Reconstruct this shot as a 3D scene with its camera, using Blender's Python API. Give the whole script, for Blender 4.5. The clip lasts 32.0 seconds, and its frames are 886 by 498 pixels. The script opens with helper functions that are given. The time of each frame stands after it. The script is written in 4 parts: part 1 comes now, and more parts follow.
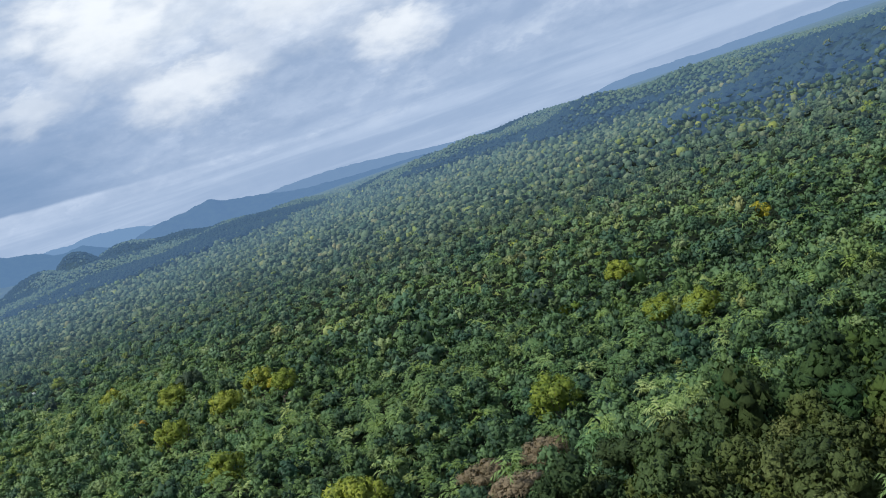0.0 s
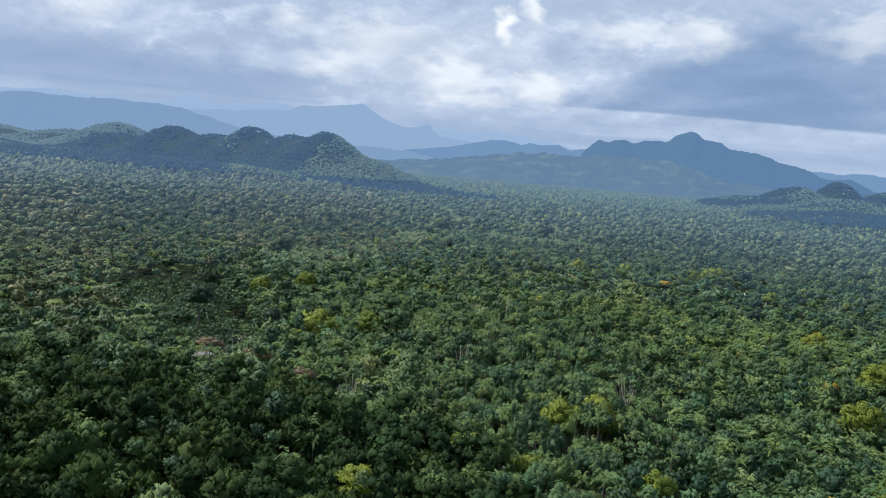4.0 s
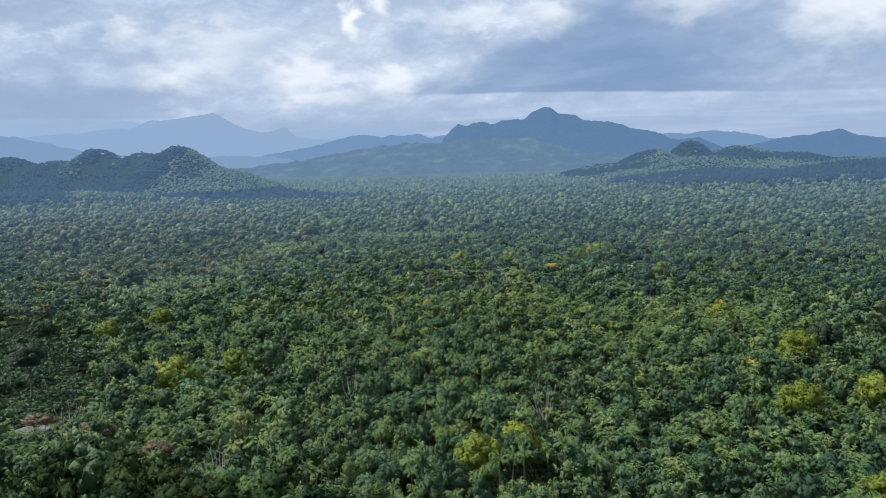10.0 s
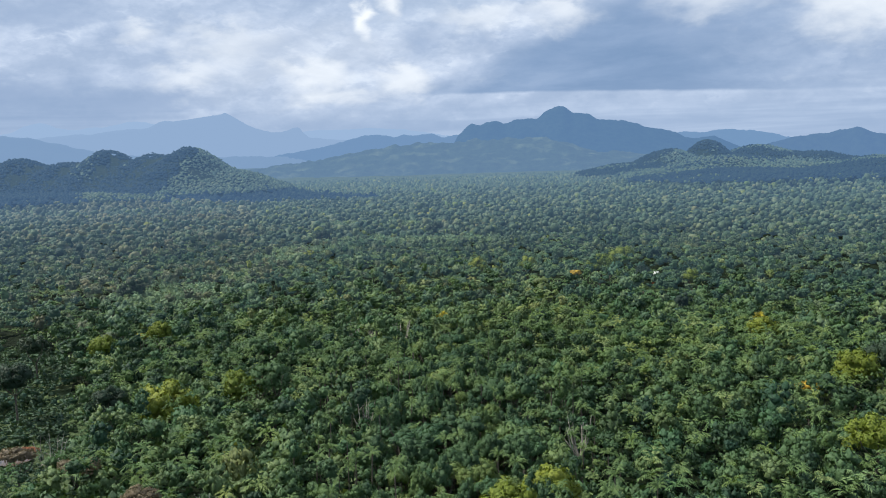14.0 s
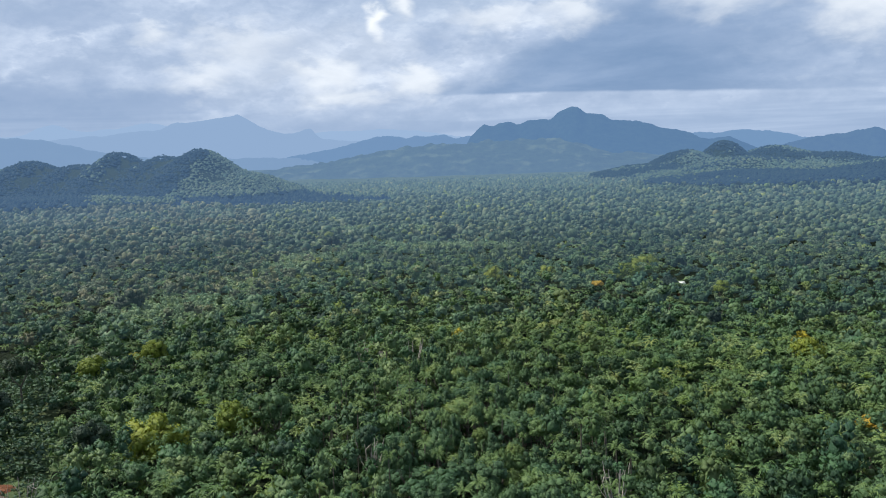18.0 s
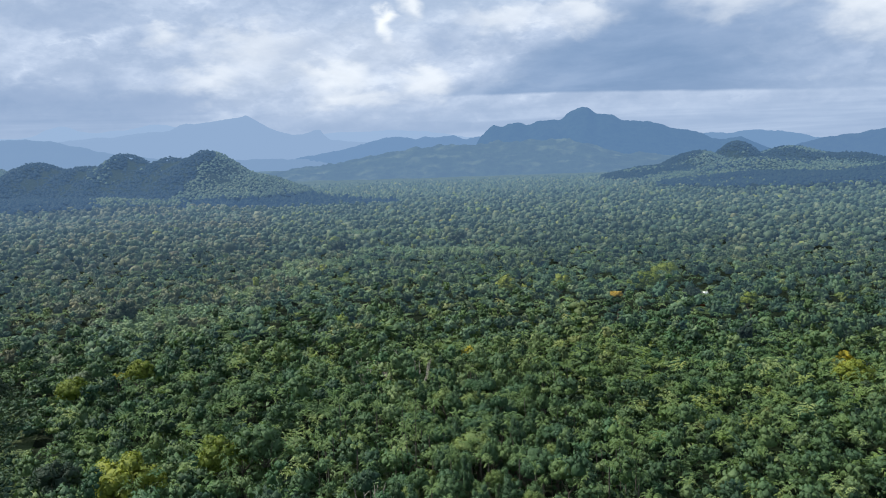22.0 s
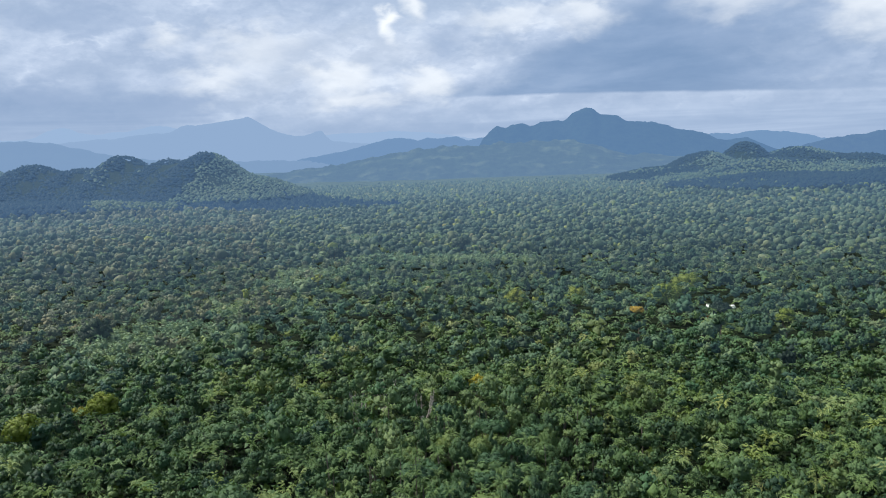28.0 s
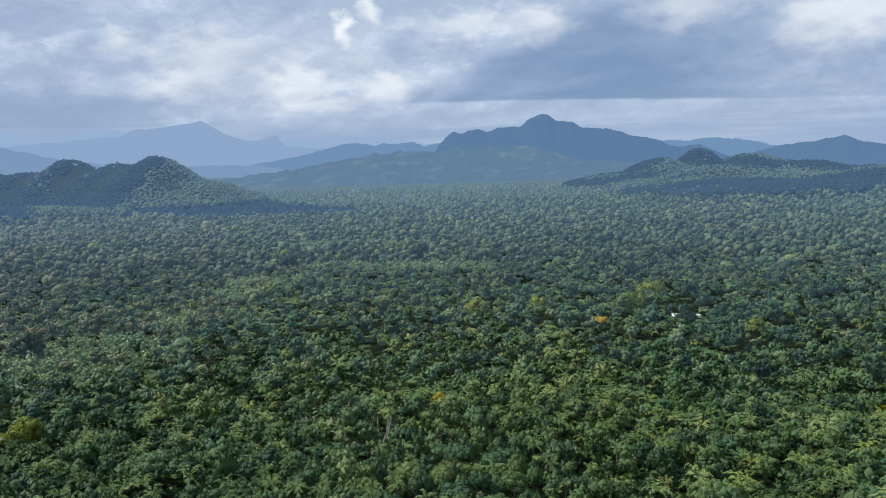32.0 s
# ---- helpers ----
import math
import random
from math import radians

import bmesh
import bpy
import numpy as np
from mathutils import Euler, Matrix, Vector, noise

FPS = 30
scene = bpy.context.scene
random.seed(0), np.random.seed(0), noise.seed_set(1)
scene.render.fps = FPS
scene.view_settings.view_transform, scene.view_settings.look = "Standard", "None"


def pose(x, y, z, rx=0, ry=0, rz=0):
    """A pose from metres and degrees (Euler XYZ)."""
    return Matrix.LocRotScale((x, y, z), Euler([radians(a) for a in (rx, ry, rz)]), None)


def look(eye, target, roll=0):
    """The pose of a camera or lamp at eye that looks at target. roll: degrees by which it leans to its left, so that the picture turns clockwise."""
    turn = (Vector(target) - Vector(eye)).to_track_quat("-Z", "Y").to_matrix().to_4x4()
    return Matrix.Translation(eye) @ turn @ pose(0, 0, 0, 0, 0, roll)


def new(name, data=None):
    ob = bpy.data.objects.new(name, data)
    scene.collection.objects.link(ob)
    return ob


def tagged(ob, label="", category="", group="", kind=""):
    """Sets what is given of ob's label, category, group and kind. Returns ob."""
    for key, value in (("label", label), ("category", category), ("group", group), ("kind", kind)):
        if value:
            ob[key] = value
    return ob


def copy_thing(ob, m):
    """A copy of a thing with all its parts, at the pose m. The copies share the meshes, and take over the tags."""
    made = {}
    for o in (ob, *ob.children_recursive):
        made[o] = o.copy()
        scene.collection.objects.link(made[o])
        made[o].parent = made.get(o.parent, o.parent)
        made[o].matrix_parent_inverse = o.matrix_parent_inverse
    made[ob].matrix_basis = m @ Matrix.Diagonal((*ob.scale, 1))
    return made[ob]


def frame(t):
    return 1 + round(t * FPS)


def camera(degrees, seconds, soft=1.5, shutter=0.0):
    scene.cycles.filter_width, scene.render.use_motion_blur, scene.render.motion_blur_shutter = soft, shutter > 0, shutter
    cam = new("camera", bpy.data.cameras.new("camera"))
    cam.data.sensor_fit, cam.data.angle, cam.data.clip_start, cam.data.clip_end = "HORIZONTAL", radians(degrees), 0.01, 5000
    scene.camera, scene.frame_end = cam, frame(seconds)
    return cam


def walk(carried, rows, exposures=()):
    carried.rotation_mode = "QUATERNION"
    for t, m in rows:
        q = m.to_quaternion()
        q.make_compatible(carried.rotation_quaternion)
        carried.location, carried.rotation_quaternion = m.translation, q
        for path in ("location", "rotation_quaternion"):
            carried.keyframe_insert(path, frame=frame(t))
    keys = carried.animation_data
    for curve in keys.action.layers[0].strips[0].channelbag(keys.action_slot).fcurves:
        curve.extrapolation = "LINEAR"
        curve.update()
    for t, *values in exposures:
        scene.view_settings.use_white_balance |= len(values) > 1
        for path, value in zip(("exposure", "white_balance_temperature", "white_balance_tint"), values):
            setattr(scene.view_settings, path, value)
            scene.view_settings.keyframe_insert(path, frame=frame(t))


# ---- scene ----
# ---------------------------------------------------------------- the flight
cam = camera(54.48, 32.0, soft=1.0, shutter=0.0)
# seconds: place x, y, z; bearing, tilt and lean in degrees
PATH = (
    (0.00, 4.06, -79.08, 72.34, 38.36, -7.00, -18.95),
    (0.40, 4.75, -76.69, 72.37, 36.40, -6.84, -20.58),
    (0.70, 5.27, -74.89, 72.39, 20.16, -6.36, -14.54),
    (0.90, 5.58, -73.68, 72.40, 8.31, -6.08, -7.21),
    (1.00, 5.72, -73.09, 72.41, 4.51, -6.02, -3.05),
    (1.30, 6.10, -71.29, 72.41, -3.01, -5.77, 7.02),
    (1.60, 6.39, -69.48, 72.41, -5.46, -5.66, 11.49),
    (2.00, 6.66, -67.00, 72.40, -7.90, -5.84, 3.59),
    (2.30, 6.72, -65.11, 72.40, -8.53, -5.92, -0.65),
    (3.00, 6.37, -60.71, 72.37, -8.65, -5.97, -0.89),
    (4.00, 5.06, -54.33, 72.33, -7.79, -5.78, 4.69),
    (4.20, 4.78, -53.08, 72.34, -4.76, -5.88, 2.21),
    (4.50, 4.35, -51.21, 72.36, -0.28, -5.92, -4.94),
    (6.50, 2.19, -39.25, 72.61, 1.48, -5.79, -1.37),
    (7.00, 1.88, -36.27, 72.67, 1.35, -5.81, -1.39),
    (9.00, 1.66, -23.93, 73.02, 0.86, -5.95, -1.58),
    (11.00, 0.76, -11.53, 73.56, 0.42, -5.98, -1.80),
    (13.00, 0.00, 0.00, 74.00, 0.00, -5.98, -1.86),
    (16.50, -0.94, 19.90, 75.54, -0.74, -5.99, -1.94),
    (17.00, -1.03, 22.83, 75.79, -0.84, -5.97, -1.95),
    (19.00, -1.43, 34.90, 76.74, -1.23, -5.86, -2.02),
    (21.00, -1.62, 46.56, 77.34, -1.52, -5.84, -2.08),
    (23.00, -1.53, 57.57, 77.66, -1.74, -5.84, -2.05),
    (28.00, -3.00, 86.02, 78.43, -1.84, -5.76, -2.13),
    (29.00, -3.07, 91.06, 78.37, -1.87, -5.76, -2.13),
    (29.50, -3.11, 93.58, 78.34, -1.87, -5.76, -2.13),
    (30.00, -3.15, 96.10, 78.31, -1.40, -5.32, -2.08),
    (30.50, -3.19, 98.62, 78.29, -1.40, -5.28, -2.08),
    (31.00, -3.46, 100.22, 78.14, -0.39, -5.21, -2.08),
    (31.20, -3.56, 100.85, 78.08, 0.10, -5.34, -2.04),
    (31.50, -3.74, 101.60, 77.97, 1.02, -5.41, -1.91),
    (32.00, -4.04, 102.84, 77.79, 1.10, -5.48, -1.91),
)


def row(t, px, py, pz, bearing, tilt, lean):
    b, e = radians(bearing), radians(tilt)
    way = Vector((math.sin(b) * math.cos(e), math.cos(b) * math.cos(e), math.sin(e)))
    return t, look((px, py, pz), Vector((px, py, pz)) + way * 100, lean)


walk(cam, [row(*r) for r in PATH], exposures=((0.0, -0.02), (0.6, -0.10), (1.0, -0.20), (2.0, -0.05), (2.6, 0.0), (30.0, 0.0), (31.0, -0.06), (32.0, -0.12)))


# ---------------------------------------------------------------- sky and sun
SUN_WAY = Vector((-0.66, 0.14, 0.80)).normalized()
sun = new("sun", bpy.data.lights.new("sun", "SUN"))
sun.data.energy, sun.data.angle, sun.data.color = 5.6, radians(0.8), (1.0, 0.96, 0.88)
sun.matrix_world = look(SUN_WAY * 50, (0, 0, 0))


class Nodes:
    """Short hand for a node tree."""

    def __init__(self, tree):
        self.tree = tree
        tree.nodes.clear()

    def add(self, kind, **sets):
        n = self.tree.nodes.new(kind)
        for k, v in sets.items():
            if k == "operation":
                n.operation = v
            elif k == "data_type":
                n.data_type = v
            elif k == "blend_type":
                n.blend_type = v
        return n

    def put(self, socket, value):
        if hasattr(value, "links"):
            self.tree.links.new(value, socket)
        else:
            socket.default_value = value

    def math(self, op, a, b=0.0, c=0.0):
        n = self.add("ShaderNodeMath", operation=op)
        for s, v in zip(n.inputs, (a, b, c)):
            self.put(s, v)
        return n.outputs[0]

    def ramp(self, value, lo, hi, to0=0.0, to1=1.0):
        n = self.add("ShaderNodeMapRange")
        n.interpolation_type = "SMOOTHSTEP"
        for s, v in zip(n.inputs, (value, lo, hi, to0, to1)):
            self.put(s, v)
        return n.outputs[0]

    def mix(self, f, a, b, blend="MIX"):
        n = self.add("ShaderNodeMix", data_type="RGBA", blend_type=blend)
        self.put(n.inputs[0], f)
        self.put(n.inputs[6], a if hasattr(a, "links") else (*a, 1))
        self.put(n.inputs[7], b if hasattr(b, "links") else (*b, 1))
        return n.outputs[2]

    def noise(self, vector, scale, detail=4.0, rough=0.55, warp=0.0):
        n = self.add("ShaderNodeTexNoise")
        if vector is not None:
            self.put(n.inputs["Vector"], vector)
        n.inputs["Scale"].default_value = scale
        n.inputs["Detail"].default_value = detail
        n.inputs["Roughness"].default_value = rough
        n.inputs["Distortion"].default_value = warp
        return n.outputs["Fac"]

    def vec(self, x, y, z):
        n = self.add("ShaderNodeCombineXYZ")
        for s, v in zip(n.inputs, (x, y, z)):
            self.put(s, v)
        return n.outputs[0]


# sunlit breaks and shaded masses of the cloud deck: bearing, height, half width, half height in degrees, strength
BREAKS = (
    (-5.0, 9.4, 0.7, 1.2, 1.0), (-3.3, 10.4, 0.8, 0.9, 0.8), (-16.5, 5.9, 2.6, 1.0, 0.5), (-8.1, 5.9, 2.8, 1.2, 0.6), (-2.3, 5.4, 2.0, 1.1, 0.65), (-6.6, 4.3, 3.0, 0.45, 0.5), (-18.9, 8.6, 1.3, 0.8, 0.55),
    (-14.0, 8.0, 3.4, 1.6, 0.45), (-8.0, 7.2, 9.0, 2.6, 0.22), (3.0, 9.4, 3.0, 0.9, 0.5), (8.0, 9.4, 2.4, 1.0, 0.6), (25.9, 8.4, 4.2, 1.6, 0.6), (17.0, 9.6, 3.0, 1.2, 0.45), (23.0, 14.0, 6.0, 3.0, 0.9),
    (40.0, 7.9, 3.4, 1.5, 0.75), (28.5, 9.0, 4.0, 1.4, 0.45), (35.0, 12.5, 7.0, 2.6, 0.7), (-31.0, 9.5, 3.0, 2.0, 0.6))
SHADES = (
    (-11.3, 7.3, 2.8, 0.8, 0.65), (-23.7, 9.0, 4.0, 1.3, 0.6), (-25.5, 4.6, 2.6, 0.8, 0.75), (-18.0, 3.9, 4.2, 0.8, 0.8), (-1.0, 7.5, 1.4, 0.9, 0.5), (-3.6, 3.8, 2.6, 0.4, 0.55), (-33.0, 5.0, 5.0, 1.5, 0.6),
    (-9.5, 10.5, 3.0, 0.9, 0.4), (18.6, 14.2, 1.6, 1.4, 0.6), (15.5, 7.5, 3.5, 2.0, 0.35), (32.7, 3.4, 6.0, 0.6, 0.5), (46.0, 6.0, 4.0, 1.0, 0.5))


def make_world():
    world = bpy.data.worlds.new("cloudy_sky")
    world.use_nodes = True
    scene.world = world
    N = Nodes(world.node_tree)
    sky = N.add("ShaderNodeTexSky")
    sky.sky_type, sky.sun_disc = "NISHITA", False
    sky.sun_elevation = math.asin(SUN_WAY.z)
    sky.sun_rotation = math.atan2(SUN_WAY.x, SUN_WAY.y)
    blue = N.mix(1.0, sky.outputs[0], (0.10, 0.10, 0.10), "MULTIPLY")
    way = N.add("ShaderNodeTexCoord").outputs["Generated"]
    sep = N.add("ShaderNodeSeparateXYZ")
    N.put(sep.inputs[0], way)
    x, y, z = sep.outputs
    up = N.math("ADD", N.math("MAXIMUM", z, 0.0), 0.075)
    az = N.math("MULTIPLY", N.math("ARCTAN2", x, y), 57.2958)
    el = N.math("MULTIPLY", N.math("ARCSINE", z), 57.2958)
    # clouds on a flat deck, so that they crowd together towards the horizon
    deck = N.vec(N.math("DIVIDE", x, up), N.math("DIVIDE", y, up), 0.3)
    def billow(shift):
        return N.vec(N.math("MULTIPLY", az, 0.125), N.math("MULTIPLY", N.math("ADD", el, shift), 0.25), 1.7)

    big = N.noise(deck, 0.33, 3.0, 0.5, 0.4)
    mid = N.noise(deck, 0.9, 8.0, 0.58, 0.3)
    def heaps(shift):
        # rounded heads over slow swells
        swell = N.noise(billow(shift), 1.05, 7.0, 0.55, 0.2)
        fold = N.math("ABSOLUTE", N.math("SUBTRACT", N.noise(billow(shift + 7.0), 2.4, 4.0, 0.5, 0.1), 0.5))
        cell = N.add("ShaderNodeTexVoronoi")
        cell.feature = "SMOOTH_F1"
        wisp = N.math("MULTIPLY", N.noise(billow(shift + 2.0), 3.0, 4.0, 0.6), 0.9)
        at = N.add("ShaderNodeVectorMath", operation="ADD")
        N.put(at.inputs[0], billow(shift))
        N.put(at.inputs[1], N.vec(wisp, wisp, 0.0))
        N.put(cell.inputs["Vector"], at.outputs[0])
        cell.inputs["Scale"].default_value = 2.1
        cell.inputs["Detail"].default_value = 3.0
        cell.inputs["Roughness"].default_value = 0.55
        swell = N.math("ADD", swell, N.math("MULTIPLY", N.math("SUBTRACT", 0.42, cell.outputs["Distance"]), 0.32))
        fine = N.math("ABSOLUTE", N.math("SUBTRACT", N.noise(billow(shift + 11.0), 6.5, 3.0, 0.5, 0.1), 0.5))
        return N.math("SUBTRACT", N.math("SUBTRACT", swell, N.math("MULTIPLY", fold, -0.34)), N.math("MULTIPLY", fine, -0.14))

    puffs = N.math("SUBTRACT", heaps(0.0), 0.04)
    above = N.math("SUBTRACT", heaps(0.8), 0.04)
    wob = N.math("MULTIPLY", N.math("SUBTRACT", N.noise(billow(3.0), 0.9, 5.0, 0.55), 0.5), 8.0)
    wob2 = N.math("MULTIPLY", N.math("SUBTRACT", N.noise(billow(5.0), 2.4, 5.0, 0.55), 0.5), 2.2)
    wob3 = N.math("MULTIPLY", N.math("SUBTRACT", N.noise(billow(9.0), 3.2, 4.0, 0.5, 0.2), 0.5), 3.4)
    wob4 = N.math("MULTIPLY", N.math("SUBTRACT", N.noise(billow(13.0), 4.2, 5.0, 0.55, 0.3), 0.5), 3.4)
    # lit tops and grey undersides of the heaps
    rim = N.ramp(N.math("SUBTRACT", puffs, above), -0.22, 0.22)
    bulk = N.ramp(N.math("ADD", N.math("MULTIPLY", puffs, 0.75), N.math("MULTIPLY", mid, 0.25)), 0.27, 0.72)
    light = N.math("ADD", N.math("MULTIPLY", rim, 0.5), N.math("MULTIPLY", bulk, 0.5))
    body = N.mix(light, (0.40, 0.512, 0.705), (0.68, 0.785, 0.965))
    gleam = N.ramp(N.math("ADD", N.math("MULTIPLY", light, 0.7), N.math("MULTIPLY", big, 0.3)), 0.50, 0.80)
    body = N.mix(N.math("MULTIPLY", gleam, 0.4), body, (0.84, 0.93, 1.03))
    # grey veil over the upper sky
    veil = N.math("MULTIPLY", N.ramp(N.math("ADD", el, wob), 7.5, 12.0), N.ramp(big, 0.40, 0.62))
    body = N.mix(N.math("MULTIPLY", veil, 0.55), body, (0.41, 0.53, 0.71))
    # the long slate-grey bank with a level base
    el2 = N.math("ADD", N.math("ADD", el, N.math("MULTIPLY", N.math("MAXIMUM", N.math("SUBTRACT", az, 7.0), 0.0), 0.042)), N.math("MULTIPLY", wob2, 0.14))
    low_edge = N.ramp(el2, 4.05, 4.28)
    high_edge = N.ramp(N.math("ADD", el, N.math("MULTIPLY", wob, 0.8)), 8.2, 13.0, 1.0, 0.0)
    slant = N.math("SUBTRACT", az, N.math("MULTIPLY", N.math("SUBTRACT", el, 4.2), 1.9))
    left_edge = N.ramp(N.math("ADD", slant, N.math("MULTIPLY", wob, 0.8)), -2.5, 3.0)
    right_edge = N.ramp(N.math("ADD", az, wob), 13.0, 27.0, 1.0, 0.4)
    bank = N.math("MULTIPLY", N.math("MULTIPLY", low_edge, high_edge), N.math("MULTIPLY", left_edge, right_edge))
    grey = N.mix(N.ramp(mid, 0.35, 0.7), (0.185, 0.305, 0.51), (0.27, 0.395, 0.61))
    body = N.mix(N.math("MULTIPLY", bank, 0.88), body, grey)
    # a second low bank far round to the left
    bank2 = N.math("MULTIPLY", N.ramp(N.math("ADD", az, wob), -15.0, -21.0), N.math("MULTIPLY", N.ramp(el2, 2.2, 2.9), N.ramp(N.math("ADD", el, wob2), 4.4, 6.2, 1.0, 0.0)))
    body = N.mix(N.math("MULTIPLY", bank2, 0.75), body, (0.25, 0.37, 0.58))
    # shaded masses, then sunlit breaks
    def spots(col, list_, colour, soft, crisp):
        for a0, e0, aw, ew, k in list_:
            u = N.math("DIVIDE", N.math("ADD", N.math("SUBTRACT", az, a0), N.math("MULTIPLY", wob3, max(0.8, 0.55 * aw))), aw)
            v = N.math("DIVIDE", N.math("ADD", N.math("SUBTRACT", el, e0), N.math("MULTIPLY", wob4, min(0.9, 0.8 * ew))), ew)
            v = N.math("MULTIPLY", v, N.ramp(v, -0.3, 0.3, *(crisp)))
            d = N.math("SQRT", N.math("ADD", N.math("MULTIPLY", u, u), N.math("MULTIPLY", v, v)))
            col = N.mix(N.math("MULTIPLY", N.ramp(d, soft, 1.35, 1.0, 0.0), k), col, colour)
        return col

    body = spots(body, SHADES, (0.335, 0.45, 0.655), 0.25, (1.5, 0.7))
    # paler streaked haze low down
    streak = N.noise(N.vec(N.math("MULTIPLY", az, 0.06), N.math("MULTIPLY", el, 1.1), 4.2), 1.0, 4.0, 0.55, 0.4)
    haze = N.mix(N.ramp(streak, 0.35, 0.68), (0.335, 0.455, 0.66), (0.455, 0.575, 0.775))
    low = N.ramp(el, 1.6, 4.9, 1.0, 0.0)
    body = N.mix(N.math("MULTIPLY", low, 0.88), body, haze)
    # blue gaps
    gap = N.math("MULTIPLY", N.ramp(N.noise(deck, 0.55, 6.0, 0.6, 0.6), 0.60, 0.68), N.ramp(el, 8.5, 12.0))
    col = N.mix(N.math("MULTIPLY", gap, 0.7), body, blue)
    col = spots(col, BREAKS, (0.97, 1.02, 1.07), 0.12, (0.65, 1.35))
    bg = N.add("ShaderNodeBackground")
    N.put(bg.inputs[0], col)
    bg.inputs[1].default_value = 1.0
    out = N.add("ShaderNodeOutputWorld")
    N.put(out.inputs[0], bg.outputs[0])


make_world()


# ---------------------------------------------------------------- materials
AIR = (0.172, 0.305, 0.485)  # haze colour, emitted by far surfaces


def material(name):
    m = bpy.data.materials.new(name)
    m.use_nodes = True
    return m, Nodes(m.node_tree)


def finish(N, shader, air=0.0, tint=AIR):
    """Output; haze is painted as emission in the tint, mixed in by the share air (a number or a node's output)."""
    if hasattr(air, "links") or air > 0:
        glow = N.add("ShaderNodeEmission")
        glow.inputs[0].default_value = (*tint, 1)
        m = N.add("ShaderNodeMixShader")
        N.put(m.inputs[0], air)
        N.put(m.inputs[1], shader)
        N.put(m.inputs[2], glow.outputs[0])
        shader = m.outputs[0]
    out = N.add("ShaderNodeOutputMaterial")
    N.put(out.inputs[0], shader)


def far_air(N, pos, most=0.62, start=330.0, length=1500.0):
    """The share of the painted haze, growing evenly with the distance from the middle of the flight."""
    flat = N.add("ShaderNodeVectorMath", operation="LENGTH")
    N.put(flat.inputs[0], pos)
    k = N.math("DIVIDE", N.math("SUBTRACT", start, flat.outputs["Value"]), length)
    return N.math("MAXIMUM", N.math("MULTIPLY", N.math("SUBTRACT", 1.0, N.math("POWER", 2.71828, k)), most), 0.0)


def foliage(name, dark, mid, pale, air=0.0, gloss=0.55, medley=0.05, relief=0.5, shine=0.2, tint=AIR, spice=0.5):
    """Leaves: a tone and a hue for each tree, a shade for each leaf, patches over tens of metres."""
    m, N = material(name)
    geo = N.add("ShaderNodeNewGeometry")
    tone = N.add("ShaderNodeAttribute")
    tone.attribute_name = "tone"
    hue = N.add("ShaderNodeAttribute")
    hue.attribute_name = "hue"
    patch = N.noise(geo.outputs["Position"], 0.016, 3.0, 0.5)
    leaf = geo.outputs["Random Per Island"]
    t = N.math("ADD", N.math("MULTIPLY", tone.outputs["Fac"], 0.75), N.math("MULTIPLY", patch, 0.5))
    t = N.math("ADD", t, N.math("MULTIPLY", N.math("SUBTRACT", leaf, 0.5), medley * 2))
    c = N.mix(N.ramp(t, 0.18, 0.62), dark, mid)
    c = N.mix(N.ramp(t, 0.66, 1.05), c, pale)
    # kinds of tree: blue-green, yellow-green and dull olive-grey ones
    h = hue.outputs["Fac"]
    c = N.mix(N.math("MULTIPLY", N.ramp(h, 0.36, 0.10), spice), c, N.mix(1.0, c, (0.62, 0.92, 1.08), "MULTIPLY"))
    c = N.mix(N.math("MULTIPLY", N.ramp(h, 0.60, 0.82), spice), c, N.mix(1.0, c, (1.30, 1.16, 0.62), "MULTIPLY"))
    c = N.mix(N.math("MULTIPLY", N.ramp(h, 0.90, 0.97), spice), c, N.mix(1.0, c, (1.12, 0.84, 1.15), "MULTIPLY"))
    c = N.mix(1.0, c, N.mix(leaf, (0.88, 0.89, 0.88), (1.12, 1.11, 1.09)), "MULTIPLY")
    b = N.add("ShaderNodeBsdfPrincipled")
    N.put(b.inputs["Base Color"], c)
    b.inputs["Roughness"].default_value = gloss
    b.inputs["Specular IOR Level"].default_value = shine
    bump = N.add("ShaderNodeBump")
    bump.inputs["Strength"].default_value = 0.6
    bump.inputs["Distance"].default_value = relief
    N.put(bump.inputs["Height"], N.noise(geo.outputs["Position"], 1.1 / relief, 3.0, 0.6))
    N.put(b.inputs["Normal"], bump.outputs[0])
    tr = N.add("ShaderNodeBsdfTranslucent")
    N.put(tr.inputs[0], N.mix(1.0, c, (1.2, 1.25, 0.6), "MULTIPLY"))
    s = N.add("ShaderNodeMixShader")
    s.inputs[0].default_value = 0.15
    N.put(s.inputs[1], b.outputs[0])
    N.put(s.inputs[2], tr.outputs[0])
    # haze over distant leaves, painted as emission
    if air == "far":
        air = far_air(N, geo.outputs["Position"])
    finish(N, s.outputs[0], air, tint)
    return m


